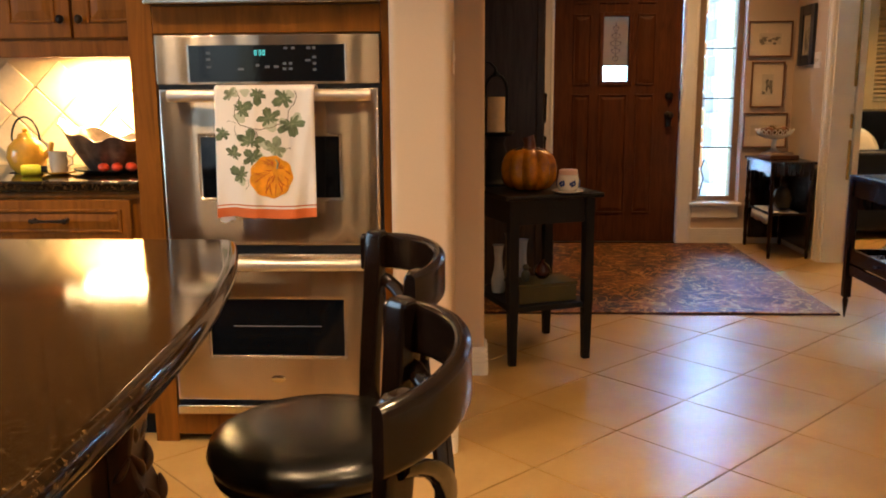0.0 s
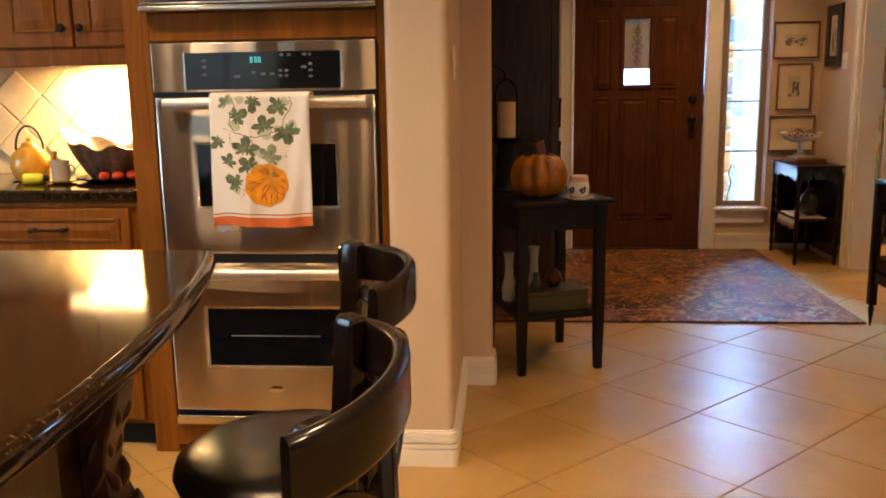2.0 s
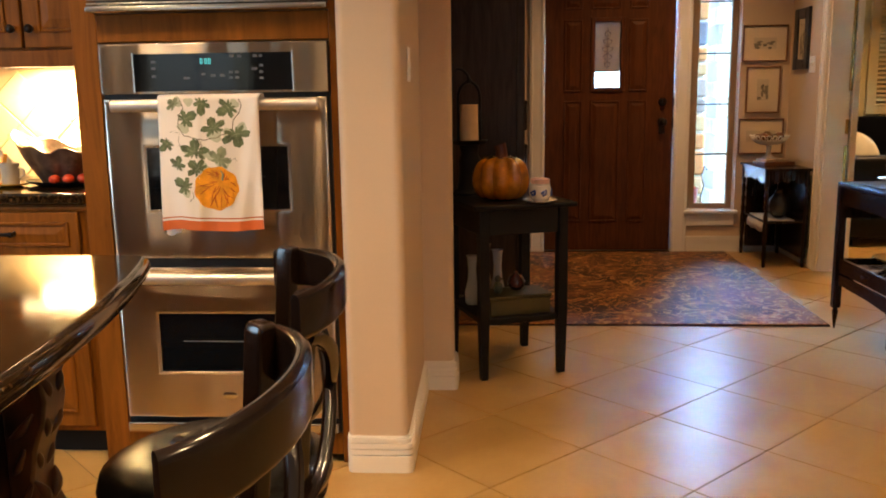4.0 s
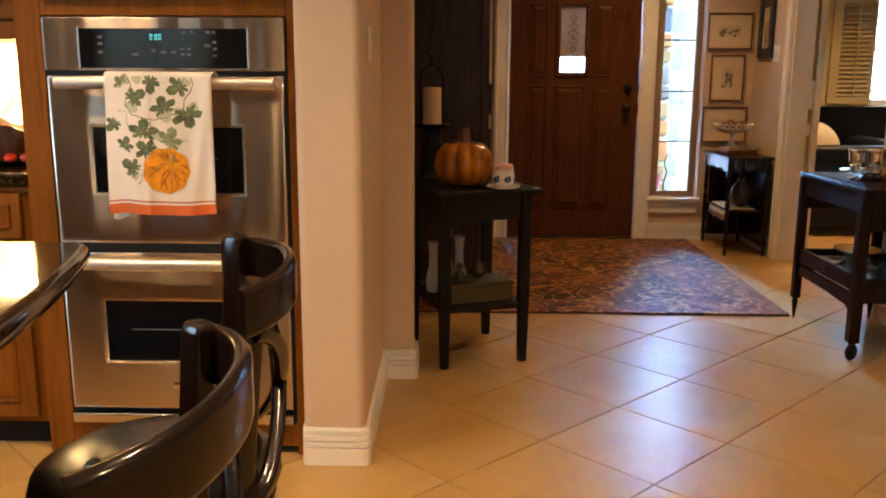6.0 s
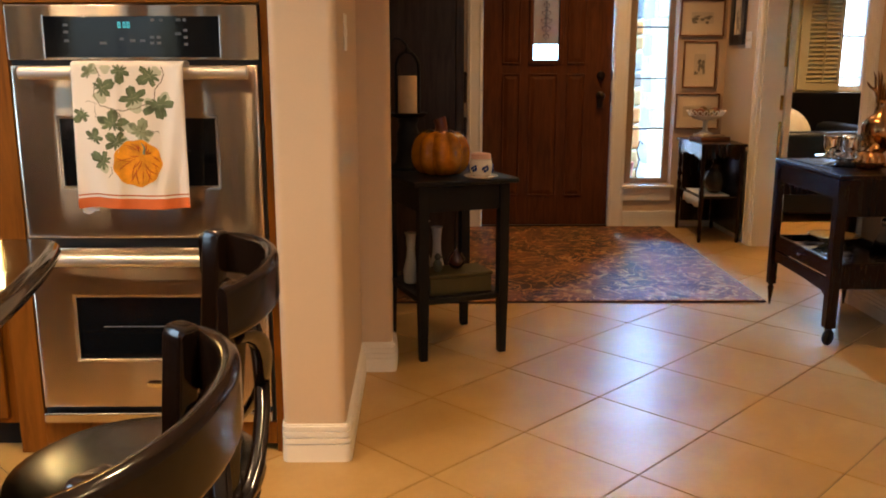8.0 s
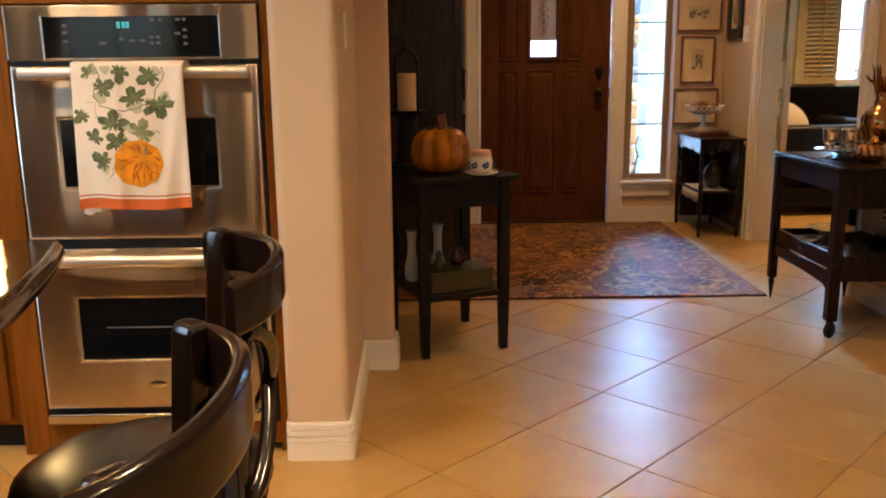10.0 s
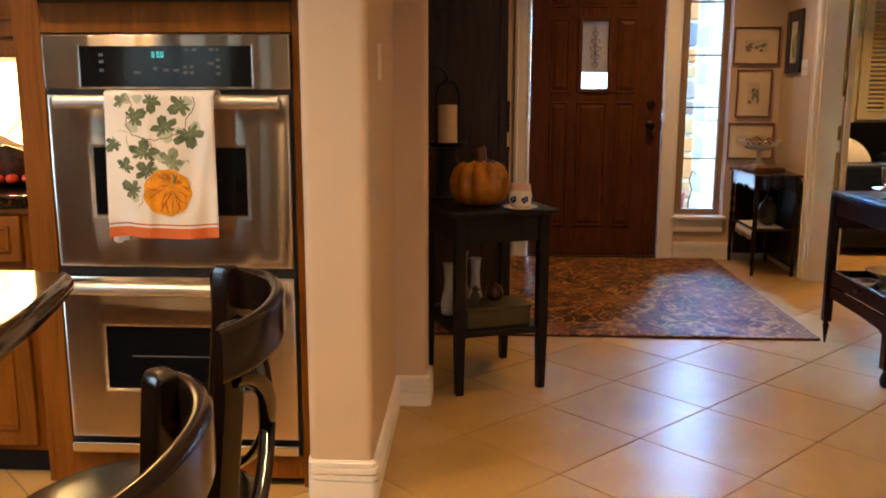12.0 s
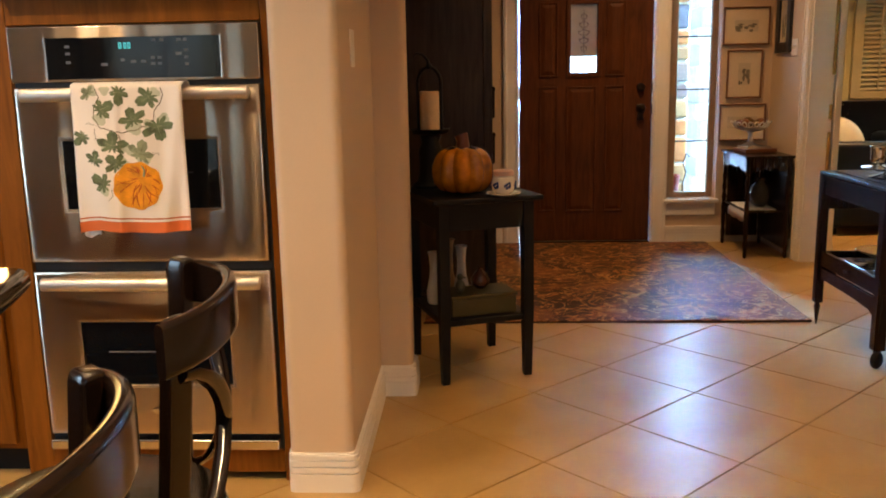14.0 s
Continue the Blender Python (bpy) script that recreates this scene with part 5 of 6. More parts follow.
# pumpkin
PUMP = surface("pumpkin_glaze", (0.35, 0.122, 0.003), 0.09, vary=0.6, scale=11, fine=40, relief=0.05, coat=0.6)
STEM = surface("stem_brown", (0.11, 0.026, 0.010), 0.3, vary=0.3, coat=0.3)
px, py = 1.404, 4.285
pumpkin = thing("ceramic_pumpkin", pose(px, py, TH), "glossy amber ceramic pumpkin with a brown stem", "pumpkin")
prof = [(0.02, 0.004)] + [(0.134 * math.sin(math.pi * (0.09 + 0.84 * k / 14)) ** 0.55, 0.098 - 0.098 * math.cos(math.pi * (0.06 + 0.87 * k / 14))) for k in range(15)] + [(0.02, 0.172)]
part("body", lathe(prof, 96, lobes=10, depth=0.17), PUMP, pumpkin)
part("stem", tube([(0, 0, 0.165), (0.004, 0, 0.195), (0.002, 0, 0.222), (-0.006, 0.002, 0.246)], [0.044, 0.030, 0.027, 0.031], 10), STEM, pumpkin, "brown ceramic stem")
for s in (-1, 1):
    part("leaf", tube([(s * 0.015, -0.02, 0.186), (s * 0.04, -0.03, 0.196), (s * 0.075, -0.035, 0.184)], [0.006, 0.018, 0.002], 8, flat=0.3), BLACK, pumpkin, "dark metal leaf")

# jar on a saucer
PORCELAIN = surface("white_porcelain", (0.76, 0.72, 0.66), 0.15, vary=0.06, coat=0.3, relief=0.02)
COBALT = surface("cobalt_glaze", (0.02, 0.05, 0.22), 0.15, vary=0.3, coat=0.3, relief=0.02)
WAX = surface("pink_wax", (0.66, 0.42, 0.34), 0.5, vary=0.1)
jx, jy = 1.575, 4.165
jar = thing("candle_jar", pose(jx, jy, TH), "blue and white porcelain candle jar on a saucer", "candle jar")
part("saucer", lathe([(0.03, 0), (0.060, 0.004), (0.074, 0.012), (0.072, 0.014), (0.03, 0.006)], 32), PORCELAIN, jar)
part("jar", lathe([(0.032, 0.008), (0.044, 0.02), (0.051, 0.045), (0.046, 0.072), (0.043, 0.078), (0.046, 0.084), (0.041, 0.084)], 32), PORCELAIN, jar)
part("candle", lathe([(0.042, 0.080), (0.042, 0.102), (0.036, 0.106), (0.0, 0.106)], 24), WAX, jar, "pink wax candle")
for k in range(6):
    a0 = k * math.pi / 3 - 1.2
    bm = None
    for q in range(6):
        a, z = a0 + 0.26 * math.cos(q * 1.05) * (0.7 + 0.3 * (q % 2)), 0.045 + 0.013 * math.sin(q * 1.05) * (1.2 - 0.4 * (q % 3))
        bm = ball(0.048 * math.cos(a), 0.048 * math.sin(a), z, 0.006, 0.006, 0.0075, bm, 8, 6)
    part("painted_flower", bm, COBALT, jar, "cobalt blue painted flower")

# pedestal candle holder with an arched handle
CREAM = surface("cream_wax", (0.66, 0.47, 0.27), 0.55, vary=0.12, scale=8, relief=0.15)
cxx, cyy = 1.255, 4.50
holder = thing("candle_holder", pose(cxx, cyy, TH), "black iron pedestal candle holder with an arched handle", "candle holder")
part("base", lathe([(0.085, 0), (0.085, 0.012), (0.06, 0.03), (0.05, 0.10), (0.055, 0.16), (0.04, 0.20), (0.05, 0.235)], 28), BLACK, holder)
part("dish", lathe([(0.04, 0.235), (0.075, 0.240), (0.092, 0.258), (0.088, 0.260), (0.05, 0.248)], 36, lobes=10, depth=0.05), BLACK, holder)
part("handle", tube([(-0.052, 0, 0.25), (-0.052, 0, 0.44)] + [(-0.052 * math.cos(a), 0, 0.455 + 0.075 * math.sin(a)) for a in [math.pi * k / 12 for k in range(13)]] + [(0.052, 0, 0.44), (0.052, 0, 0.25)], 0.0075, 8), BLACK, holder)
part("hook", tube([(0.0, 0, 0.525), (-0.004, 0, 0.56), (-0.028, 0, 0.585), (-0.055, 0, 0.59), (-0.066, 0, 0.578)], [0.009, 0.007, 0.006, 0.005, 0.004], 8), BLACK, holder)
part("collar", lathe([(0.012, 0.522), (0.016, 0.532), (0.010, 0.545)], 14), BLACK, holder)
candle = thing("pillar_candle", pose(cxx, cyy, TH + 0.249), "cream pillar candle in the iron holder", "candle")
part("wax", lathe([(0.043, 0), (0.044, 0.004), (0.044, 0.172), (0.040, 0.176), (0.034, 0.168), (0.0, 0.166)], 28), CREAM, candle)
part("wick", tube([(0, 0, 0.165), (0.002, 0, 0.182)], 0.0015, 5), BLACK, candle)

# things on the lower shelf
SZ = 0.276
OLIVE = surface("olive_painted_box", (0.058, 0.044, 0.011), 0.55, vary=0.25, scale=7, relief=0.2)
p0 = on_table(0.19, 0.115, SZ)
bx = thing("wooden_box", pose(p0.x, p0.y, SZ, 0, 0, TA), "olive green painted wooden box on the lower shelf", "box")
part("body", box(-0.145, 0.145, -0.085, 0.085, 0.0, 0.075, 0.004), OLIVE, bx)
part("lid", box(-0.150, 0.150, -0.090, 0.090, 0.0755, 0.092, 0.004), OLIVE, bx)
BIRD = surface("bird_glaze", (0.045, 0.05, 0.035), 0.3, vary=0.4, scale=12)
p = on_table(0.10, 0.085, SZ + 0.092)
fig = thing("figurine", pose(p.x, p.y, p.z), "small dark ornamental figurine on the box", "figurine")
bm = ball(0, 0, 0.030, 0.022, 0.018, 0.030)
ball(0, 0, 0.070, 0.015, 0.015, 0.016, bm)
tube([(0.01, 0, 0.07), (0.028, 0, 0.066)], [0.006, 0.001], 6, bm)
part("body", bm, BIRD, fig)
p = on_table(0.21, 0.14, SZ + 0.092)
BURGUNDY = surface("dark_red_ball", (0.05, 0.012, 0.008), 0.22, vary=0.3, coat=0.3)
orn = thing("ornament", pose(p.x, p.y, p.z), "dark red round ornament with a small neck", "ornament")
part("ball", lathe([(0.02, 0), (0.038, 0.02), (0.042, 0.04), (0.030, 0.065), (0.012, 0.078), (0.010, 0.09), (0.0, 0.092)], 22), BURGUNDY, orn)
MILK = surface("milk_glass", (0.62, 0.62, 0.64), 0.25, vary=0.08, coat=0.3)
TAN = surface("tan_ceramic", (0.36, 0.24, 0.13), 0.35, vary=0.15)
for u, v, h, mt, lb in ((0.05, 0.30, 0.235, MILK, "slender white milk glass vase"), (0.145, 0.385, 0.27, TAN, "slender tan ceramic vase"), (0.185, 0.32, 0.25, MILK, "slender white milk glass vase")):
    p = on_table(u, v, SZ)
    vase = thing("vase", pose(p.x, p.y, SZ), lb + " on the lower shelf", "vase", "vases on the shelf")
    part("body", lathe([(0.028, 0), (0.034, 0.01), (0.036, 0.06), (0.022, 0.12), (0.019, h * 0.7), (0.024, h - 0.01), (0.030, h), (0.026, h), (0.016, h * 0.7)], 22), mt, vase)

# pictures
GILT = wood("brown_frame", (0.12, 0.045, 0.015), (0.24, 0.10, 0.035), 0.35)
MATBOARD = surface("mat_board", (0.52, 0.40, 0.28), 0.8, vary=0.04)
PAPER = surface("print_paper", (0.42, 0.34, 0.25), 0.8, vary=0.1)
INK = surface("print_ink", (0.14, 0.115, 0.085), 0.8, vary=0.5, scale=40, fine=120)
NAVY = surface("black_frame", (0.012, 0.012, 0.018), 0.3, vary=0.2)


def framed_picture(m, w, h, pw, ph, frame_w, frame_mat, label, seed, group=""):
    """A framed print in the x-z plane, its back at y = 0, facing -y."""
    pic = thing("framed_picture", m, label, "picture", group)
    b = box(-w / 2, -w / 2 + frame_w, -0.022, 0, -h / 2, h / 2, 0.004)
    box(w / 2 - frame_w, w / 2, -0.022, 0, -h / 2, h / 2, 0.004, b)
    box(-w / 2 + frame_w, w / 2 - frame_w, -0.022, 0, -h / 2, -h / 2 + frame_w, 0.004, b)
    box(-w / 2 + frame_w, w / 2 - frame_w, -0.022, 0, h / 2 - frame_w, h / 2, 0.004, b)
    part("frame", b, frame_mat, pic)
    part("mat", box(-w / 2 + frame_w, w / 2 - frame_w, -0.010, 0, -h / 2 + frame_w, h / 2 - frame_w), MATBOARD, pic, smooth=False)
    part("print", box(-pw / 2, pw / 2, -0.0115, -0.0101, -ph / 2, ph / 2), PAPER, pic, smooth=False)
    rnd, b = random.Random(seed), None
    for _ in range(16):
        x, z = rnd.uniform(-0.40, 0.40) * pw, rnd.uniform(-0.42, 0.18) * ph
        b = ball(x, -0.0116, z, rnd.uniform(0.05, 0.13) * pw, 0.0006, rnd.uniform(0.06, 0.16) * ph, b, 10, 6)
    part("drawing", b, INK, pic)
    glass = part("glazing", box(-w / 2 + frame_w, w / 2 - frame_w, -0.0150, -0.0140, -h / 2 + frame_w, h / 2 - frame_w), PANE, pic, smooth=False)
    glass.visible_shadow = False
    return pic


G = "pictures beside the sidelight"
framed_picture(pose(3.428, DOOR_Y - 0.001, 1.617), 0.340, 0.275, 0.17, 0.085, 0.012, GILT, "wide brown framed landscape print on the wall", 1, G)
framed_picture(pose(3.428, DOOR_Y - 0.001, 1.268), 0.258, 0.355, 0.09, 0.16, 0.012, GILT, "upright brown framed print on the wall", 2, G)
framed_picture(pose(3.428, DOOR_Y - 0.001, 0.912), 0.345, 0.275, 0.22, 0.085, 0.012, GILT, "wide brown framed print behind the cake stand", 3, G)
framed_picture(pose(RIGHT_X - 0.001, 7.02, 1.630, 0, 0, -90), 0.30, 0.44, 0.09, 0.29, 0.075, NAVY, "narrow print in a wide black frame", 4)

# light switches
sw = thing("light_switch", pose(RIGHT_X - 0.001, 6.80, 1.44, 0, 0, -90), "white double light switch plate on the wall", "light switch")
part("plate", box(-0.058, 0.058, -0.006, 0, -0.058, 0.058, 0.003), TRIM, sw)
for x in (-0.024, 0.024):
    part("toggle", box(x - 0.006, x + 0.006, -0.016, -0.0062, -0.012, 0.012, 0.002), TRIM, sw)
sw = thing("light_switch", pose(C1 - 0.004, 3.40, 1.362, 0, 0, 91.1), "white light switch plate on the wall end", "light switch")
part("plate", box(-0.036, 0.036, -0.006, 0, -0.058, 0.058, 0.003), TRIM, sw)
for x in (0.0,):
    part("toggle", box(x - 0.006, x + 0.006, -0.010, -0.0062, -0.012, 0.012, 0.002), TRIM, sw)

# corner stand with a compote
SX0, SX1, SY0, SY1, ST = 3.300, 3.575, 6.62, 7.20, 0.715
stand = thing("plant_stand", pose(SX0, SY0, 0), "dark mahogany two tier stand with scalloped aprons", "plant stand")
sw_, sd_ = SX1 - SX0, SY1 - SY0
part("tabletop", box(-0.03, sw_ + 0.03, -0.03, sd_ + 0.03, ST - 0.02, ST, 0.006), MAHOGANY, stand)
leg_prof = [(0.010, 0), (0.014, 0.02), (0.012, 0.05), (0.017, 0.09), (0.013, 0.13), (0.017, 0.20), (0.019, 0.30), (0.014, 0.33), (0.019, 0.36), (0.012, 0.40), (0.018, 0.44), (0.012, 0.48), (0.018, 0.52), (0.012, 0.56), (0.018, 0.60), (0.018, ST - 0.0205)]
for x, y in ((0, 0), (sw_, 0), (0, sd_), (sw_, sd_)):
    part("leg", lathe(leg_prof, 14, m=pose(x, y, 0)), MAHOGANY, stand)


def scallop(length, m, parent):
    pts = [(0.0, 0.0)]
    n = 36
    for k in range(n + 1):
        t = k / n
        pts.append((length * t, -0.06 - 0.022 * abs(math.sin(3 * math.pi * t)) - 0.025 * (abs(2 * t - 1) ** 3)))
    pts.append((length, 0.0))
    bm = prism(pts, -0.006, 0.006, 0.001, segments=1)
    bm.transform(m @ Matrix.Rotation(radians(90), 4, "X"))
    return part("apron", bm, MAHOGANY, parent)


scallop(sw_ - 0.036, pose(0.018, -0.004, ST - 0.021), stand)
scallop(sd_ - 0.036, pose(-0.004, 0.018, ST - 0.021, 0, 0, 90), stand)
scallop(sw_ - 0.036, pose(0.018, sd_ + 0.004, ST - 0.021), stand)
part("shelf", box(-0.004, sw_ - 0.0065, -0.004, sd_ - 0.0065, 0.318, 0.336, 0.004), MAHOGANY, stand)
# panels added to darken the shadowed space between the legs
part("added_back_panel", box(sw_ - 0.006, sw_ + 0.006, 0.02, sd_ - 0.02, 0.06, ST - 0.0205, 0.002), MAHOGANY, stand)
part("added_back_panel", box(0.02, sw_ - 0.02, sd_ - 0.006, sd_ + 0.0035, 0.06, ST - 0.11, 0.002), MAHOGANY, stand)
LINEN = surface("white_linen", (0.66, 0.62, 0.56), 0.9, vary=0.06, fine=300, relief=0.3)
cl = thing("table_linen", pose(SX0, SY0, 0.336), "white linen cloth draped over the stand shelf", "cloth")
bm = bmesh.new()
g = []
for j in range(13):
    row = []
    for i in range(13):
        u, v = i / 12, j / 12
        x, y = -0.03 + 0.24 * u, 0.02 + 0.40 * v
        drop = max(0.0, (0.0 - x)) * 2.6
        row.append(bm.verts.new((max(x, -0.012) + 0.002 * math.sin(9 * v), y, 0.004 - drop - (0.015 * abs(math.sin(7 * v)) if x < 0 else 0))))
    g.append(row)
for r0, r1 in zip(g, g[1:]):
    for i in range(12):
        bm.faces.new((r0[i], r0[i + 1], r1[i + 1], r1[i]))
c = part("cloth", bm, LINEN, cl)
c.modifiers.new("thickness", "SOLIDIFY").thickness = 0.003
vs = thing("vase", pose(SX0 + 0.14, SY0 + 0.16, 0.340), "round bluish grey glass vase on the stand shelf", "vase")
part("body", lathe([(0.03, 0), (0.065, 0.03), (0.08, 0.09), (0.065, 0.15), (0.030, 0.185), (0.034, 0.21), (0.028, 0.21)], 26), surface("grey_vase", (0.025, 0.028, 0.028), 0.2, vary=0.3, coat=0.3), vs)
bk = thing("book_stack", pose(SX0 + 0.13, SY0 + 0.33, ST, 0, 0, 12), "brown leather bound books lying on the stand", "books")
LEATHER = surface("brown_leather", (0.16, 0.055, 0.02), 0.45, vary=0.2)
part("book", box(-0.11, 0.13, -0.09, 0.09, 0.0, 0.026, 0.004), LEATHER, bk)
part("book", box(-0.09, 0.09, -0.075, 0.075, 0.0265, 0.046, 0.004), MATBOARD, bk)
comp = thing("cake_stand", pose(SX0 + 0.10, SY0 + 0.33, ST + 0.046), "white milk glass compote with a lattice rim", "cake stand")
WHITE_MILK = surface("white_milk_glass", (0.74, 0.70, 0.65), 0.2, vary=0.05, coat=0.3)
part("foot", lathe([(0.055, 0), (0.058, 0.006), (0.030, 0.018), (0.018, 0.03), (0.016, 0.08), (0.024, 0.10)], 26), WHITE_MILK, comp)
part("bowl", lathe([(0.02, 0.10), (0.06, 0.104), (0.095, 0.118), (0.118, 0.136), (0.112, 0.138), (0.06, 0.112), (0.0, 0.110)], 32), WHITE_MILK, comp)
for k in range(20):
    a = 2 * math.pi * k / 20
    b = None
    ring = []
    for q in range(9):
        t = 2 * math.pi * q / 8
        aa = a + 0.115 * math.cos(t)
        rr = 0.127 + 0.012 * math.sin(t)
        ring.append((rr * math.cos(aa), rr * math.sin(aa), 0.154 + 0.019 * math.sin(t)))
    part("lattice_loop", tube(ring, 0.0045, 5), WHITE_MILK, comp)
NUTS = [surface("brown_ball", (0.17, 0.06, 0.02), 0.3, vary=0.3), surface("bronze_ball", (0.30, 0.20, 0.10), 0.25, 0.6, vary=0.2)]
for k, (x, y, r) in enumerate(((-0.05, -0.03, 0.036), (0.02, -0.055, 0.033), (0.068, 0.0, 0.038), (-0.01, 0.04, 0.040), (-0.068, 0.035, 0.032))):
    f = thing("decorative_ball", pose(SX0 + 0.10 + x, SY0 + 0.33 + y, ST + 0.046 + 0.122 + r * 0.98), "brown decorative ball in the compote", "decorative ball", "balls in the compote")
    part("ball", ball(0, 0, 0, r), NUTS[k % 2], f)
    part("ring", tube([(r * 1.005 * math.cos(a), r * 1.005 * math.sin(a), 0.004) for a in [2 * math.pi * q / 14 for q in range(15)]], 0.0015, 4), NUTS[1], f)

# ---- tea cart ----
CX0, CX1, CY0, CY1, CT = 3.185, 3.585, 4.285, 4.975, 0.785
cart = thing("tea_cart", pose(0, 0, 0), "dark mahogany tea cart with tray top and casters", "tea cart")
part("tabletop", box(CX0 - 0.022, CX1 + 0.022, CY0 - 0.03, CY1 + 0.022, CT - 0.022, CT, 0.006), MAHOGANY, cart)
part("inlay", box(CX0 + 0.03, CX1 - 0.03, CY0 + 0.03, CY1 - 0.03, CT + 0.0005, CT + 0.003, 0.001), MAHOGANY, cart)
for x in (CX0, CX1):
    part("apron", box(x - 0.010, x + 0.010, CY0 + 0.02, CY1 - 0.02, CT - 0.115, CT - 0.0225, 0.003), MAHOGANY, cart)
    post = part("leg", box(x - 0.021, x + 0.021, CY1 - 0.021, CY1 + 0.021, 0.115, CT - 0.0225, 0.004), MAHOGANY, cart)
    part("spade_foot", lathe([(0.004, 0.0), (0.007, 0.02), (0.015, 0.085), (0.017, 0.095), (0.012, 0.105), (0.012, 0.1149)], 14, m=pose(x, CY1, 0)), MAHOGANY, post, "turned tapering foot")
    post = part("leg", box(x - 0.025, x + 0.025, CY0 - 0.025, CY0 + 0.025, 0.080, CT - 0.0225, 0.004), MAHOGANY, cart)
    wheel = part("caster", lathe([(0.0, -0.013), (0.030, -0.013), (0.038, -0.006), (0.038, 0.006), (0.030, 0.013), (0.0, 0.013)], 22, m=pose(x - 0.004, CY0 - 0.012, 0.038, 90, 0, 35)), BLACK, post, "black caster wheel")
    part("fork", box(x - 0.012, x + 0.012, CY0 - 0.014, CY0 + 0.012, 0.060, 0.0799, 0.003), BLACK, post)
    part("side_rail", box(x - 0.009, x + 0.009, CY0 + 0.0255, CY1 - 0.0215, 0.312, 0.388, 0.003), MAHOGANY, cart)
    side = [(CY1 - 0.0215, 0.302), (CY0 + 0.0255, 0.302), (CY0 + 0.0255, 0.165), (CY0 + 0.034, 0.190), (CY0 + 0.055, 0.215), (CY0 + 0.09, 0.233), (CY0 + 0.30, 0.244), (CY1 - 0.10, 0.246), (CY1 - 0.045, 0.238), (CY1 - 0.0215, 0.225)]
    bm = prism(side, -0.009, 0.009, 0.002, segments=1)
    bm.transform(Matrix(((0, 0, 1, x), (1, 0, 0, 0), (0, 1, 0, 0), (0, 0, 0, 1))))
    part("brace", bm, MAHOGANY, cart)
for y in (CY0, CY1):
    part("apron", box(CX0 + 0.026, CX1 - 0.026, y - 0.010, y + 0.010, CT - 0.19, CT - 0.0225, 0.003), MAHOGANY, cart)
    part("end_rail", box(CX0 + 0.026, CX1 - 0.026, y - 0.009, y + 0.009, 0.262, 0.380, 0.003), MAHOGANY, cart)
part("shelf", box(CX0 + 0.010, CX1 - 0.010, CY0 + 0.010, CY1 - 0.010, 0.335, 0.352, 0.002), MAHOGANY, cart)
part("knob", lathe([(0.004, 0), (0.004, 0.008), (0.010, 0.014), (0.0, 0.02)], 12, m=pose(CX0 - 0.009, 4.62, 0.352, 0, -90, 0)), BLACK, cart)
SILVER = surface("silver", (0.72, 0.70, 0.66), 0.12, 1.0, vary=0.08, relief=0.02)
COPPER = surface("copper_brass", (0.55, 0.30, 0.12), 0.18, 1.0, vary=0.15, relief=0.04)
tray = thing("serving_tray", pose(3.36, 4.63, CT + 0.003), "footed polished silver tray on the cart", "tray")
part("foot", lathe([(0.105, 0.0), (0.108, 0.004), (0.080, 0.010), (0.050, 0.018), (0.040, 0.030), (0.060, 0.034)], 36), SILVER, tray)
part("plate", lathe([(0.04, 0.034), (0.120, 0.035), (0.140, 0.042), (0.142, 0.045), (0.120, 0.0395), (0.0, 0.0395)], 40), SILVER, tray)
GOB = [(0.040, 0), (0.041, 0.003), (0.030, 0.010), (0.018, 0.018), (0.020, 0.024), (0.030, 0.034), (0.034, 0.055), (0.033, 0.080), (0.038, 0.100), (0.036, 0.100), (0.030, 0.060), (0.0, 0.036)]
first = None
for x, y in ((3.275, 4.62), (3.352, 4.585), (3.375, 4.68), (3.44, 4.655)):
    m = pose(x, y, CT + 0.0435)
    if first is None:
        first = thing("goblet", m, "small polished silver goblet on the tray", "goblet", "goblets on the tray")
        part("cup", lathe(GOB, 26), SILVER, first)
        part("rim", tube([(0.037 * math.cos(a), 0.037 * math.sin(a), 0.100) for a in [2 * math.pi * k / 24 for k in range(25)]], 0.0016, 5), SILVER, first)
    else:
        copy_thing(first, m)
pine = thing("brass_pineapple", pose(3.495, 4.605, CT + 0.003), "copper brass pineapple vase with leafy crown", "vase")
pine.scale = (1.18, 1.18, 1.2)
part("foot", lathe([(0.052, 0), (0.055, 0.006), (0.030, 0.02), (0.018, 0.04), (0.020, 0.05)], 26), COPPER, pine)
part("body", lathe([(0.020, 0.05), (0.050, 0.075), (0.070, 0.12), (0.072, 0.16), (0.055, 0.185), (0.030, 0.205), (0.022, 0.24), (0.028, 0.26)], 30, lobes=8, depth=0.03), COPPER, pine)
for k in range(12):
    a = 2 * math.pi * k / 12 + (0.2 if k % 2 else 0)
    r = 0.045 if k % 2 else 0.075
    h = 0.37 if k % 2 else 0.33
    part("crown_leaf", tube([(0.018 * math.cos(a), 0.018 * math.sin(a), 0.255), (0.03 * math.cos(a), 0.03 * math.sin(a), 0.29), (r * 0.8 * math.cos(a), r * 0.8 * math.sin(a), h - 0.02), (r * math.cos(a), r * math.sin(a), h)], [0.008, 0.010, 0.006, 0.001], 6, flat=0.5), COPPER, pine)
mp = thing("brass_pumpkin", pose(3.385, 4.46, CT + 0.003), "small ribbed copper pumpkin on the cart", "pumpkin")
mp.scale = (1.35, 1.35, 1.3)
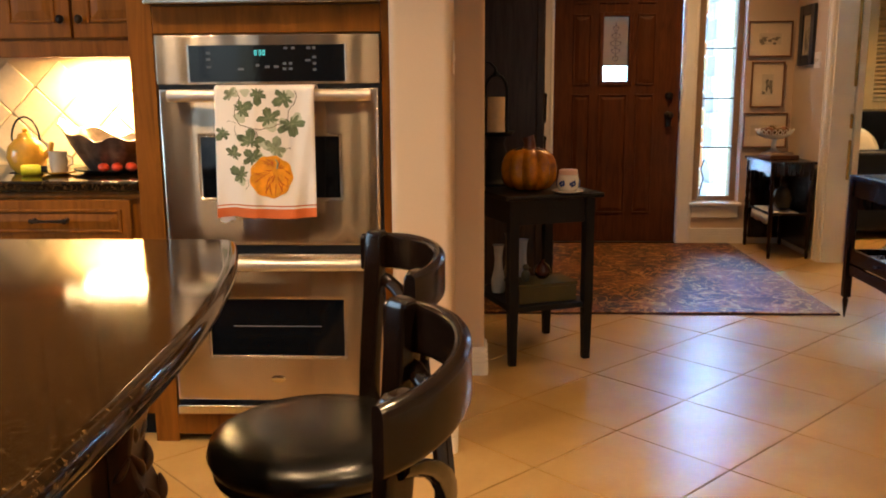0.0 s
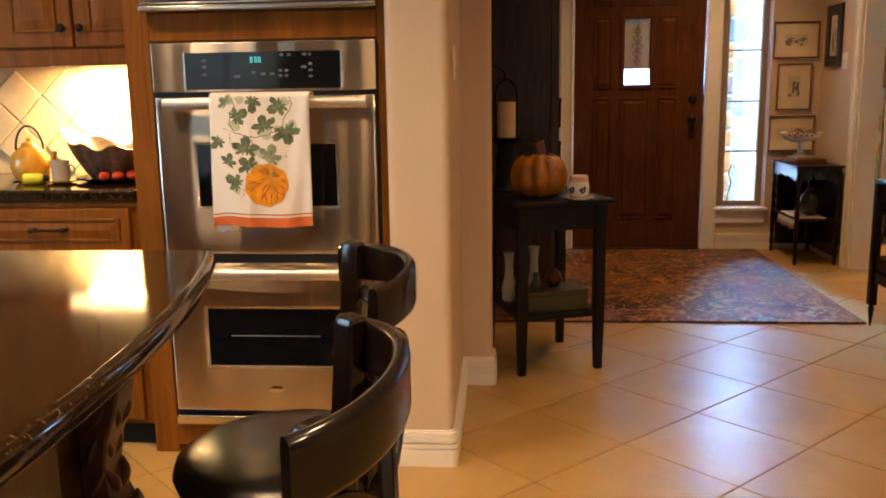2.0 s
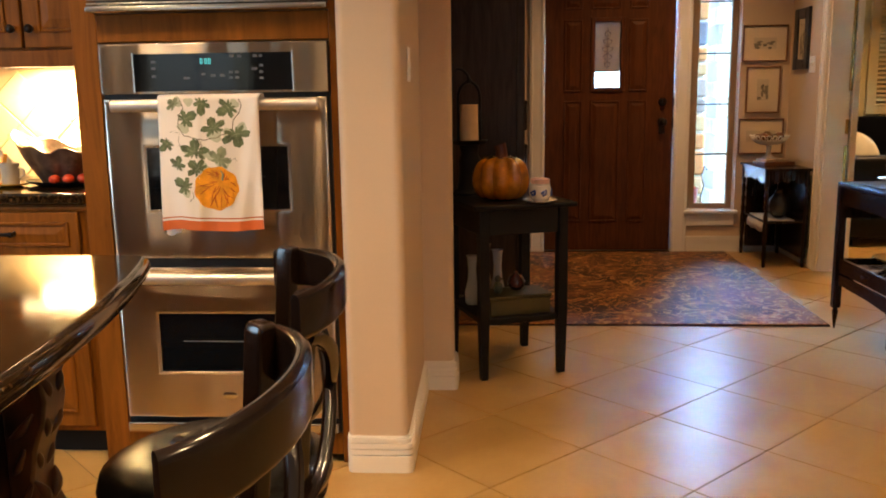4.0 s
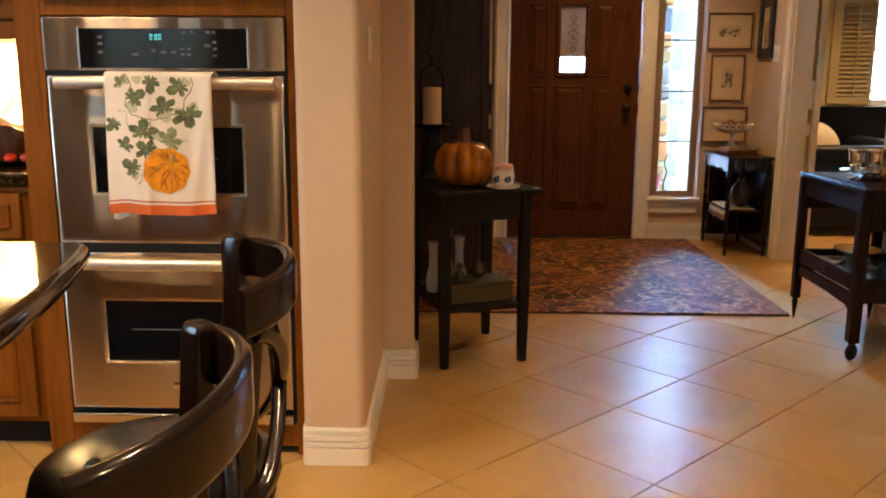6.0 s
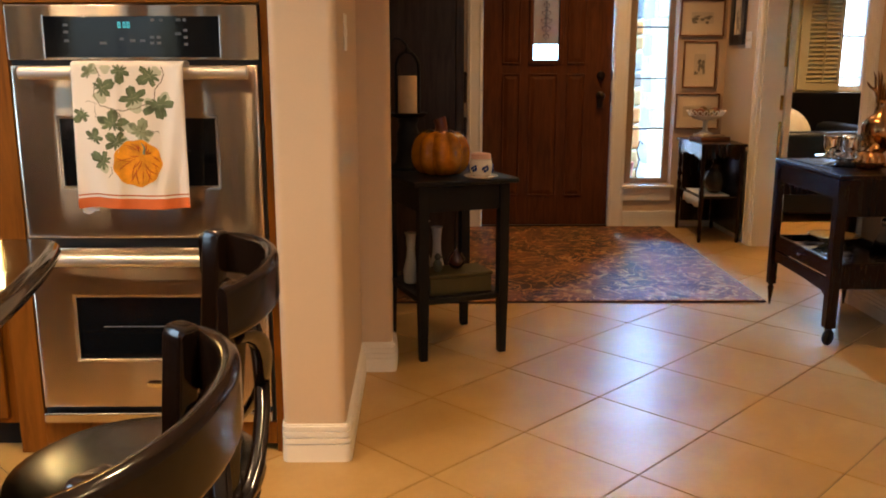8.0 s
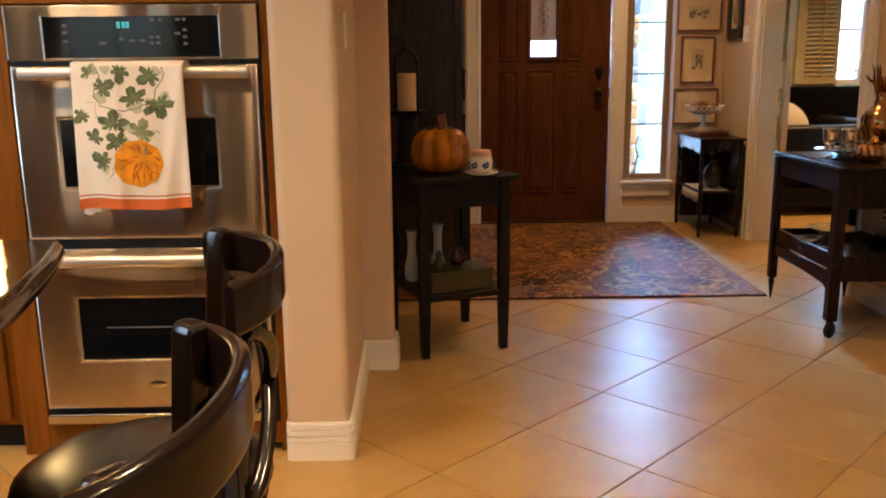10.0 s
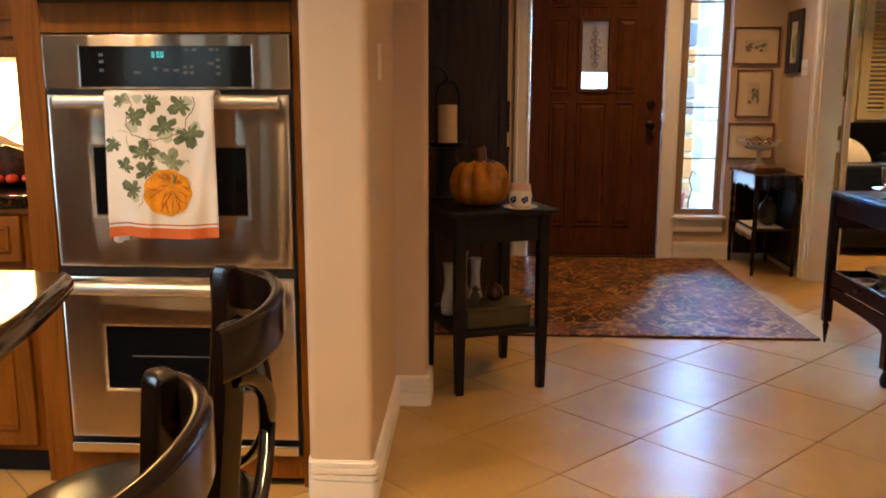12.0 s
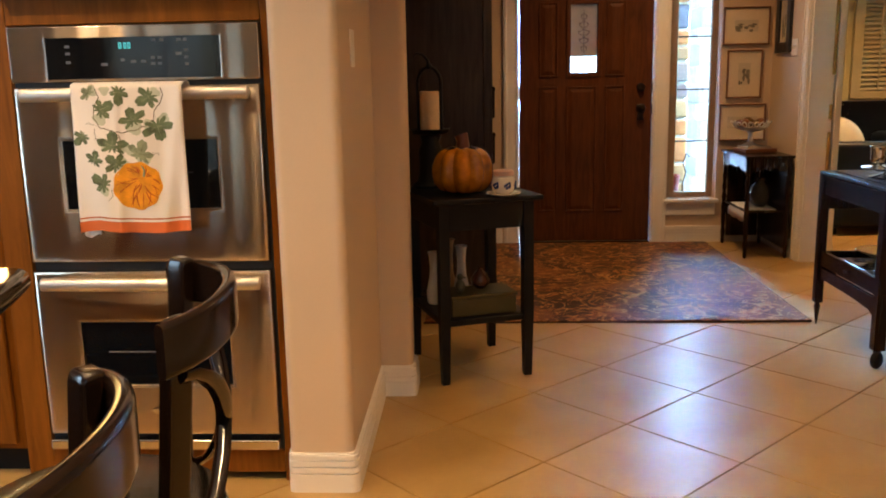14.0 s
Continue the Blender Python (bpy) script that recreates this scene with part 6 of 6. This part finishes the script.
part("body", lathe([(0.015, 0.002)] + [(0.050 * math.sin(math.pi * (0.1 + 0.82 * k / 10)) ** 0.65, 0.033 - 0.033 * math.cos(math.pi * (0.06 + 0.87 * k / 10))) for k in range(11)], 54, lobes=9, depth=0.16), COPPER, mp)
part("stem", tube([(0, 0, 0.058), (0.004, 0, 0.075), (0.012, 0, 0.085)], [0.010, 0.007, 0.008], 8), COPPER, mp)
bw = thing("brass_bowl", pose(3.43, 4.83, 0.352), "shallow brass bowl on the lower cart shelf", "bowl")
part("bowl", lathe([(0.04, 0), (0.045, 0.012), (0.085, 0.035), (0.125, 0.055), (0.120, 0.056), (0.06, 0.022), (0.0, 0.016)], 36), BRASS, bw)
part("rim", tube([(0.1235 * math.cos(a), 0.1235 * math.sin(a), 0.056) for a in [2 * math.pi * k / 32 for k in range(33)]], 0.003, 6), BRASS, bw)
st = thing("silver_tray", pose(3.315, 4.70, 0.352), "silver rectangular tray on the lower cart shelf", "tray")
part("tray", box(-0.085, 0.085, -0.14, 0.14, 0.0, 0.006, 0.003), SILVER, st)
bm = box(-0.088, -0.082, -0.143, 0.143, 0.0, 0.018, 0.002)
box(0.082, 0.088, -0.143, 0.143, 0.0, 0.018, 0.002, bm)
box(-0.082, 0.082, -0.143, -0.137, 0.0, 0.018, 0.002, bm)
box(-0.082, 0.082, 0.137, 0.143, 0.0, 0.018, 0.002, bm)
part("rim", bm, SILVER, st)
dc = thing("decanter", pose(3.49, 4.46, 0.352), "dark tinted glass that passes less daylight decanter on the lower cart shelf", "decanter")
part("body", lathe([(0.04, 0), (0.052, 0.01), (0.055, 0.06), (0.03, 0.11), (0.014, 0.135), (0.014, 0.165), (0.020, 0.17)], 24), clear_glass("decanter_glass", (0.85, 0.9, 0.95)), dc)
part("stopper", ball(0, 0, 0.188, 0.018, 0.018, 0.022), CHROME, dc, "faceted stopper")

# ---- study ----
LEATHERB = surface("black_leather", (0.006, 0.006, 0.006), 0.4, vary=0.2, fine=150, relief=0.2, spec=0.2)
tv = thing("flat_television", pose(5.12, 8.45, 0), "large black flat television on a black cabinet", "television")
part("screen", box(-0.52, 0.34, 0.0, 0.05, 0.50, 1.02, 0.008), surface("screen_black", (0.003, 0.003, 0.004), 0.3, relief=0, spec=0.12), tv)
part("cabinet", box(-0.60, 0.60, -0.12, 0.35, 0.0, 0.42, 0.01), LEATHERB, tv, "black cabinet")
part("neck", box(-0.14, 0.0, 0.0, 0.06, 0.42, 0.50, 0.005), LEATHERB, tv)
part("indicator", box(-0.500, -0.485, -0.004, 0.0, 0.985, 0.993), CHROME, tv, smooth=False)
sofa = thing("sofa", pose(4.64, 7.9, 0), "black leather sofa standing in the study", "sofa")
part("seat", box(-0.44, 0.24, -0.28, 0.58, 0.08, 0.44, 0.05), LEATHERB, sofa)
part("backrest", box(0.245, 0.46, -0.28, 0.58, 0.08, 0.76, 0.06), LEATHERB, sofa)
for y0, y1 in ((-0.46, -0.285), (0.585, 0.76)):
    part("armrest", box(-0.46, 0.46, y0, y1, 0.06, 0.735, 0.045), LEATHERB, sofa)
for x in (-0.38, 0.38):
    for y in (-0.37, 0.67):
        part("leg", box(x - 0.02, x + 0.02, y - 0.02, y + 0.02, 0.0, 0.0599, 0.003), BLACK, sofa)
SATIN = surface("white_satin", (0.62, 0.57, 0.48), 0.4, vary=0.1, scale=9, fine=30, relief=0.5, sheen=0.3)
pil = thing("throw_pillow", pose(4.33, 7.80, 0.44, -8, 0, 0), "shiny off-white round satin pillow on the sofa", "pillow")
part("cover", ball(0, 0, 0.235, 0.25, 0.085, 0.24, None, 28, 18), SATIN, pil)
part("piping", tube([(0.25 * math.cos(a), -0.004, 0.235 + 0.24 * math.sin(a)) for a in [2 * math.pi * k / 36 for k in range(37)]], 0.008, 6), SATIN, pil)
CURTAIN = surface("rust_curtain", (0.36, 0.17, 0.08), 0.85, vary=0.12, scale=6, fine=200, relief=0.3)
cur = thing("curtain", pose(5.74, STUDY_Y - 0.06, 0.02), "rust coloured curtain hanging beside the window", "curtain")
bm = bmesh.new()
g = [[bm.verts.new((-0.10 + 0.34 * i / 40, 0.025 * math.sin(i * 0.95) * (0.6 + 0.4 * j / 6), 2.3 * (1 - j / 6))) for i in range(41)] for j in range(7)]
for r0, r1 in zip(g, g[1:]):
    for i in range(40):
        bm.faces.new((r0[i], r0[i + 1], r1[i + 1], r1[i]))
c = part("cloth", bm, CURTAIN, cur)
c.modifiers.new("thickness", "SOLIDIFY").thickness = 0.004
part("rod", tube([(-0.35, 0.0, 2.32), (0.40, 0.0, 2.32)], 0.012, 8), BLACK, cur)

# ---- floor tiles ----
PITCH = 0.46 / 2 ** 0.5
TX, TY = 2.34, 3.98
near = None
far = []
for i in range(-24, 24):
    for j in range(-24, 24):
        x, y = TX + (i + j + 1) * PITCH, TY + (i - j) * PITCH
        inside = LEFT_X - 0.05 < x < RIGHT_X + 0.1 and BACK_Y - 0.05 < y < DOOR_Y + 0.05 or RIGHT_X <= x < FAR_X and 4.2 < y < STUDY_Y
        if not inside:
            continue
        m = pose(x, y, random.uniform(-0.0006, 0.0), random.uniform(-0.05, 0.05), random.uniform(-0.05, 0.05), 45)
        if -0.6 < x < 4.2 and 0.6 < y < 7.3:
            if near is None:
                near = part("tile", box(-0.2281, 0.2281, -0.2281, 0.2281, -0.012, 0.0, 0.002, segments=1), TILE, floor, smooth=False, m=m)
            else:
                o = new("tile", near.data)
                o.parent, o.matrix_basis = floor, m
        else:
            far.append(m)
verts, faces = [], []
for m in far:
    k = len(verts)
    verts += [tuple(m @ Vector(c)) for c in ((-0.2281, -0.2281, 0), (0.2281, -0.2281, 0), (0.2281, 0.2281, 0), (-0.2281, 0.2281, 0))]
    faces.append((k, k + 1, k + 2, k + 3))
data = bpy.data.meshes.new("far_tiles")
data.from_pydata(verts, [], faces)
data.materials.append(TILE)
field = new("far_tiles", data)
field.parent = floor
tagged(field, "", "", "", "stuff")
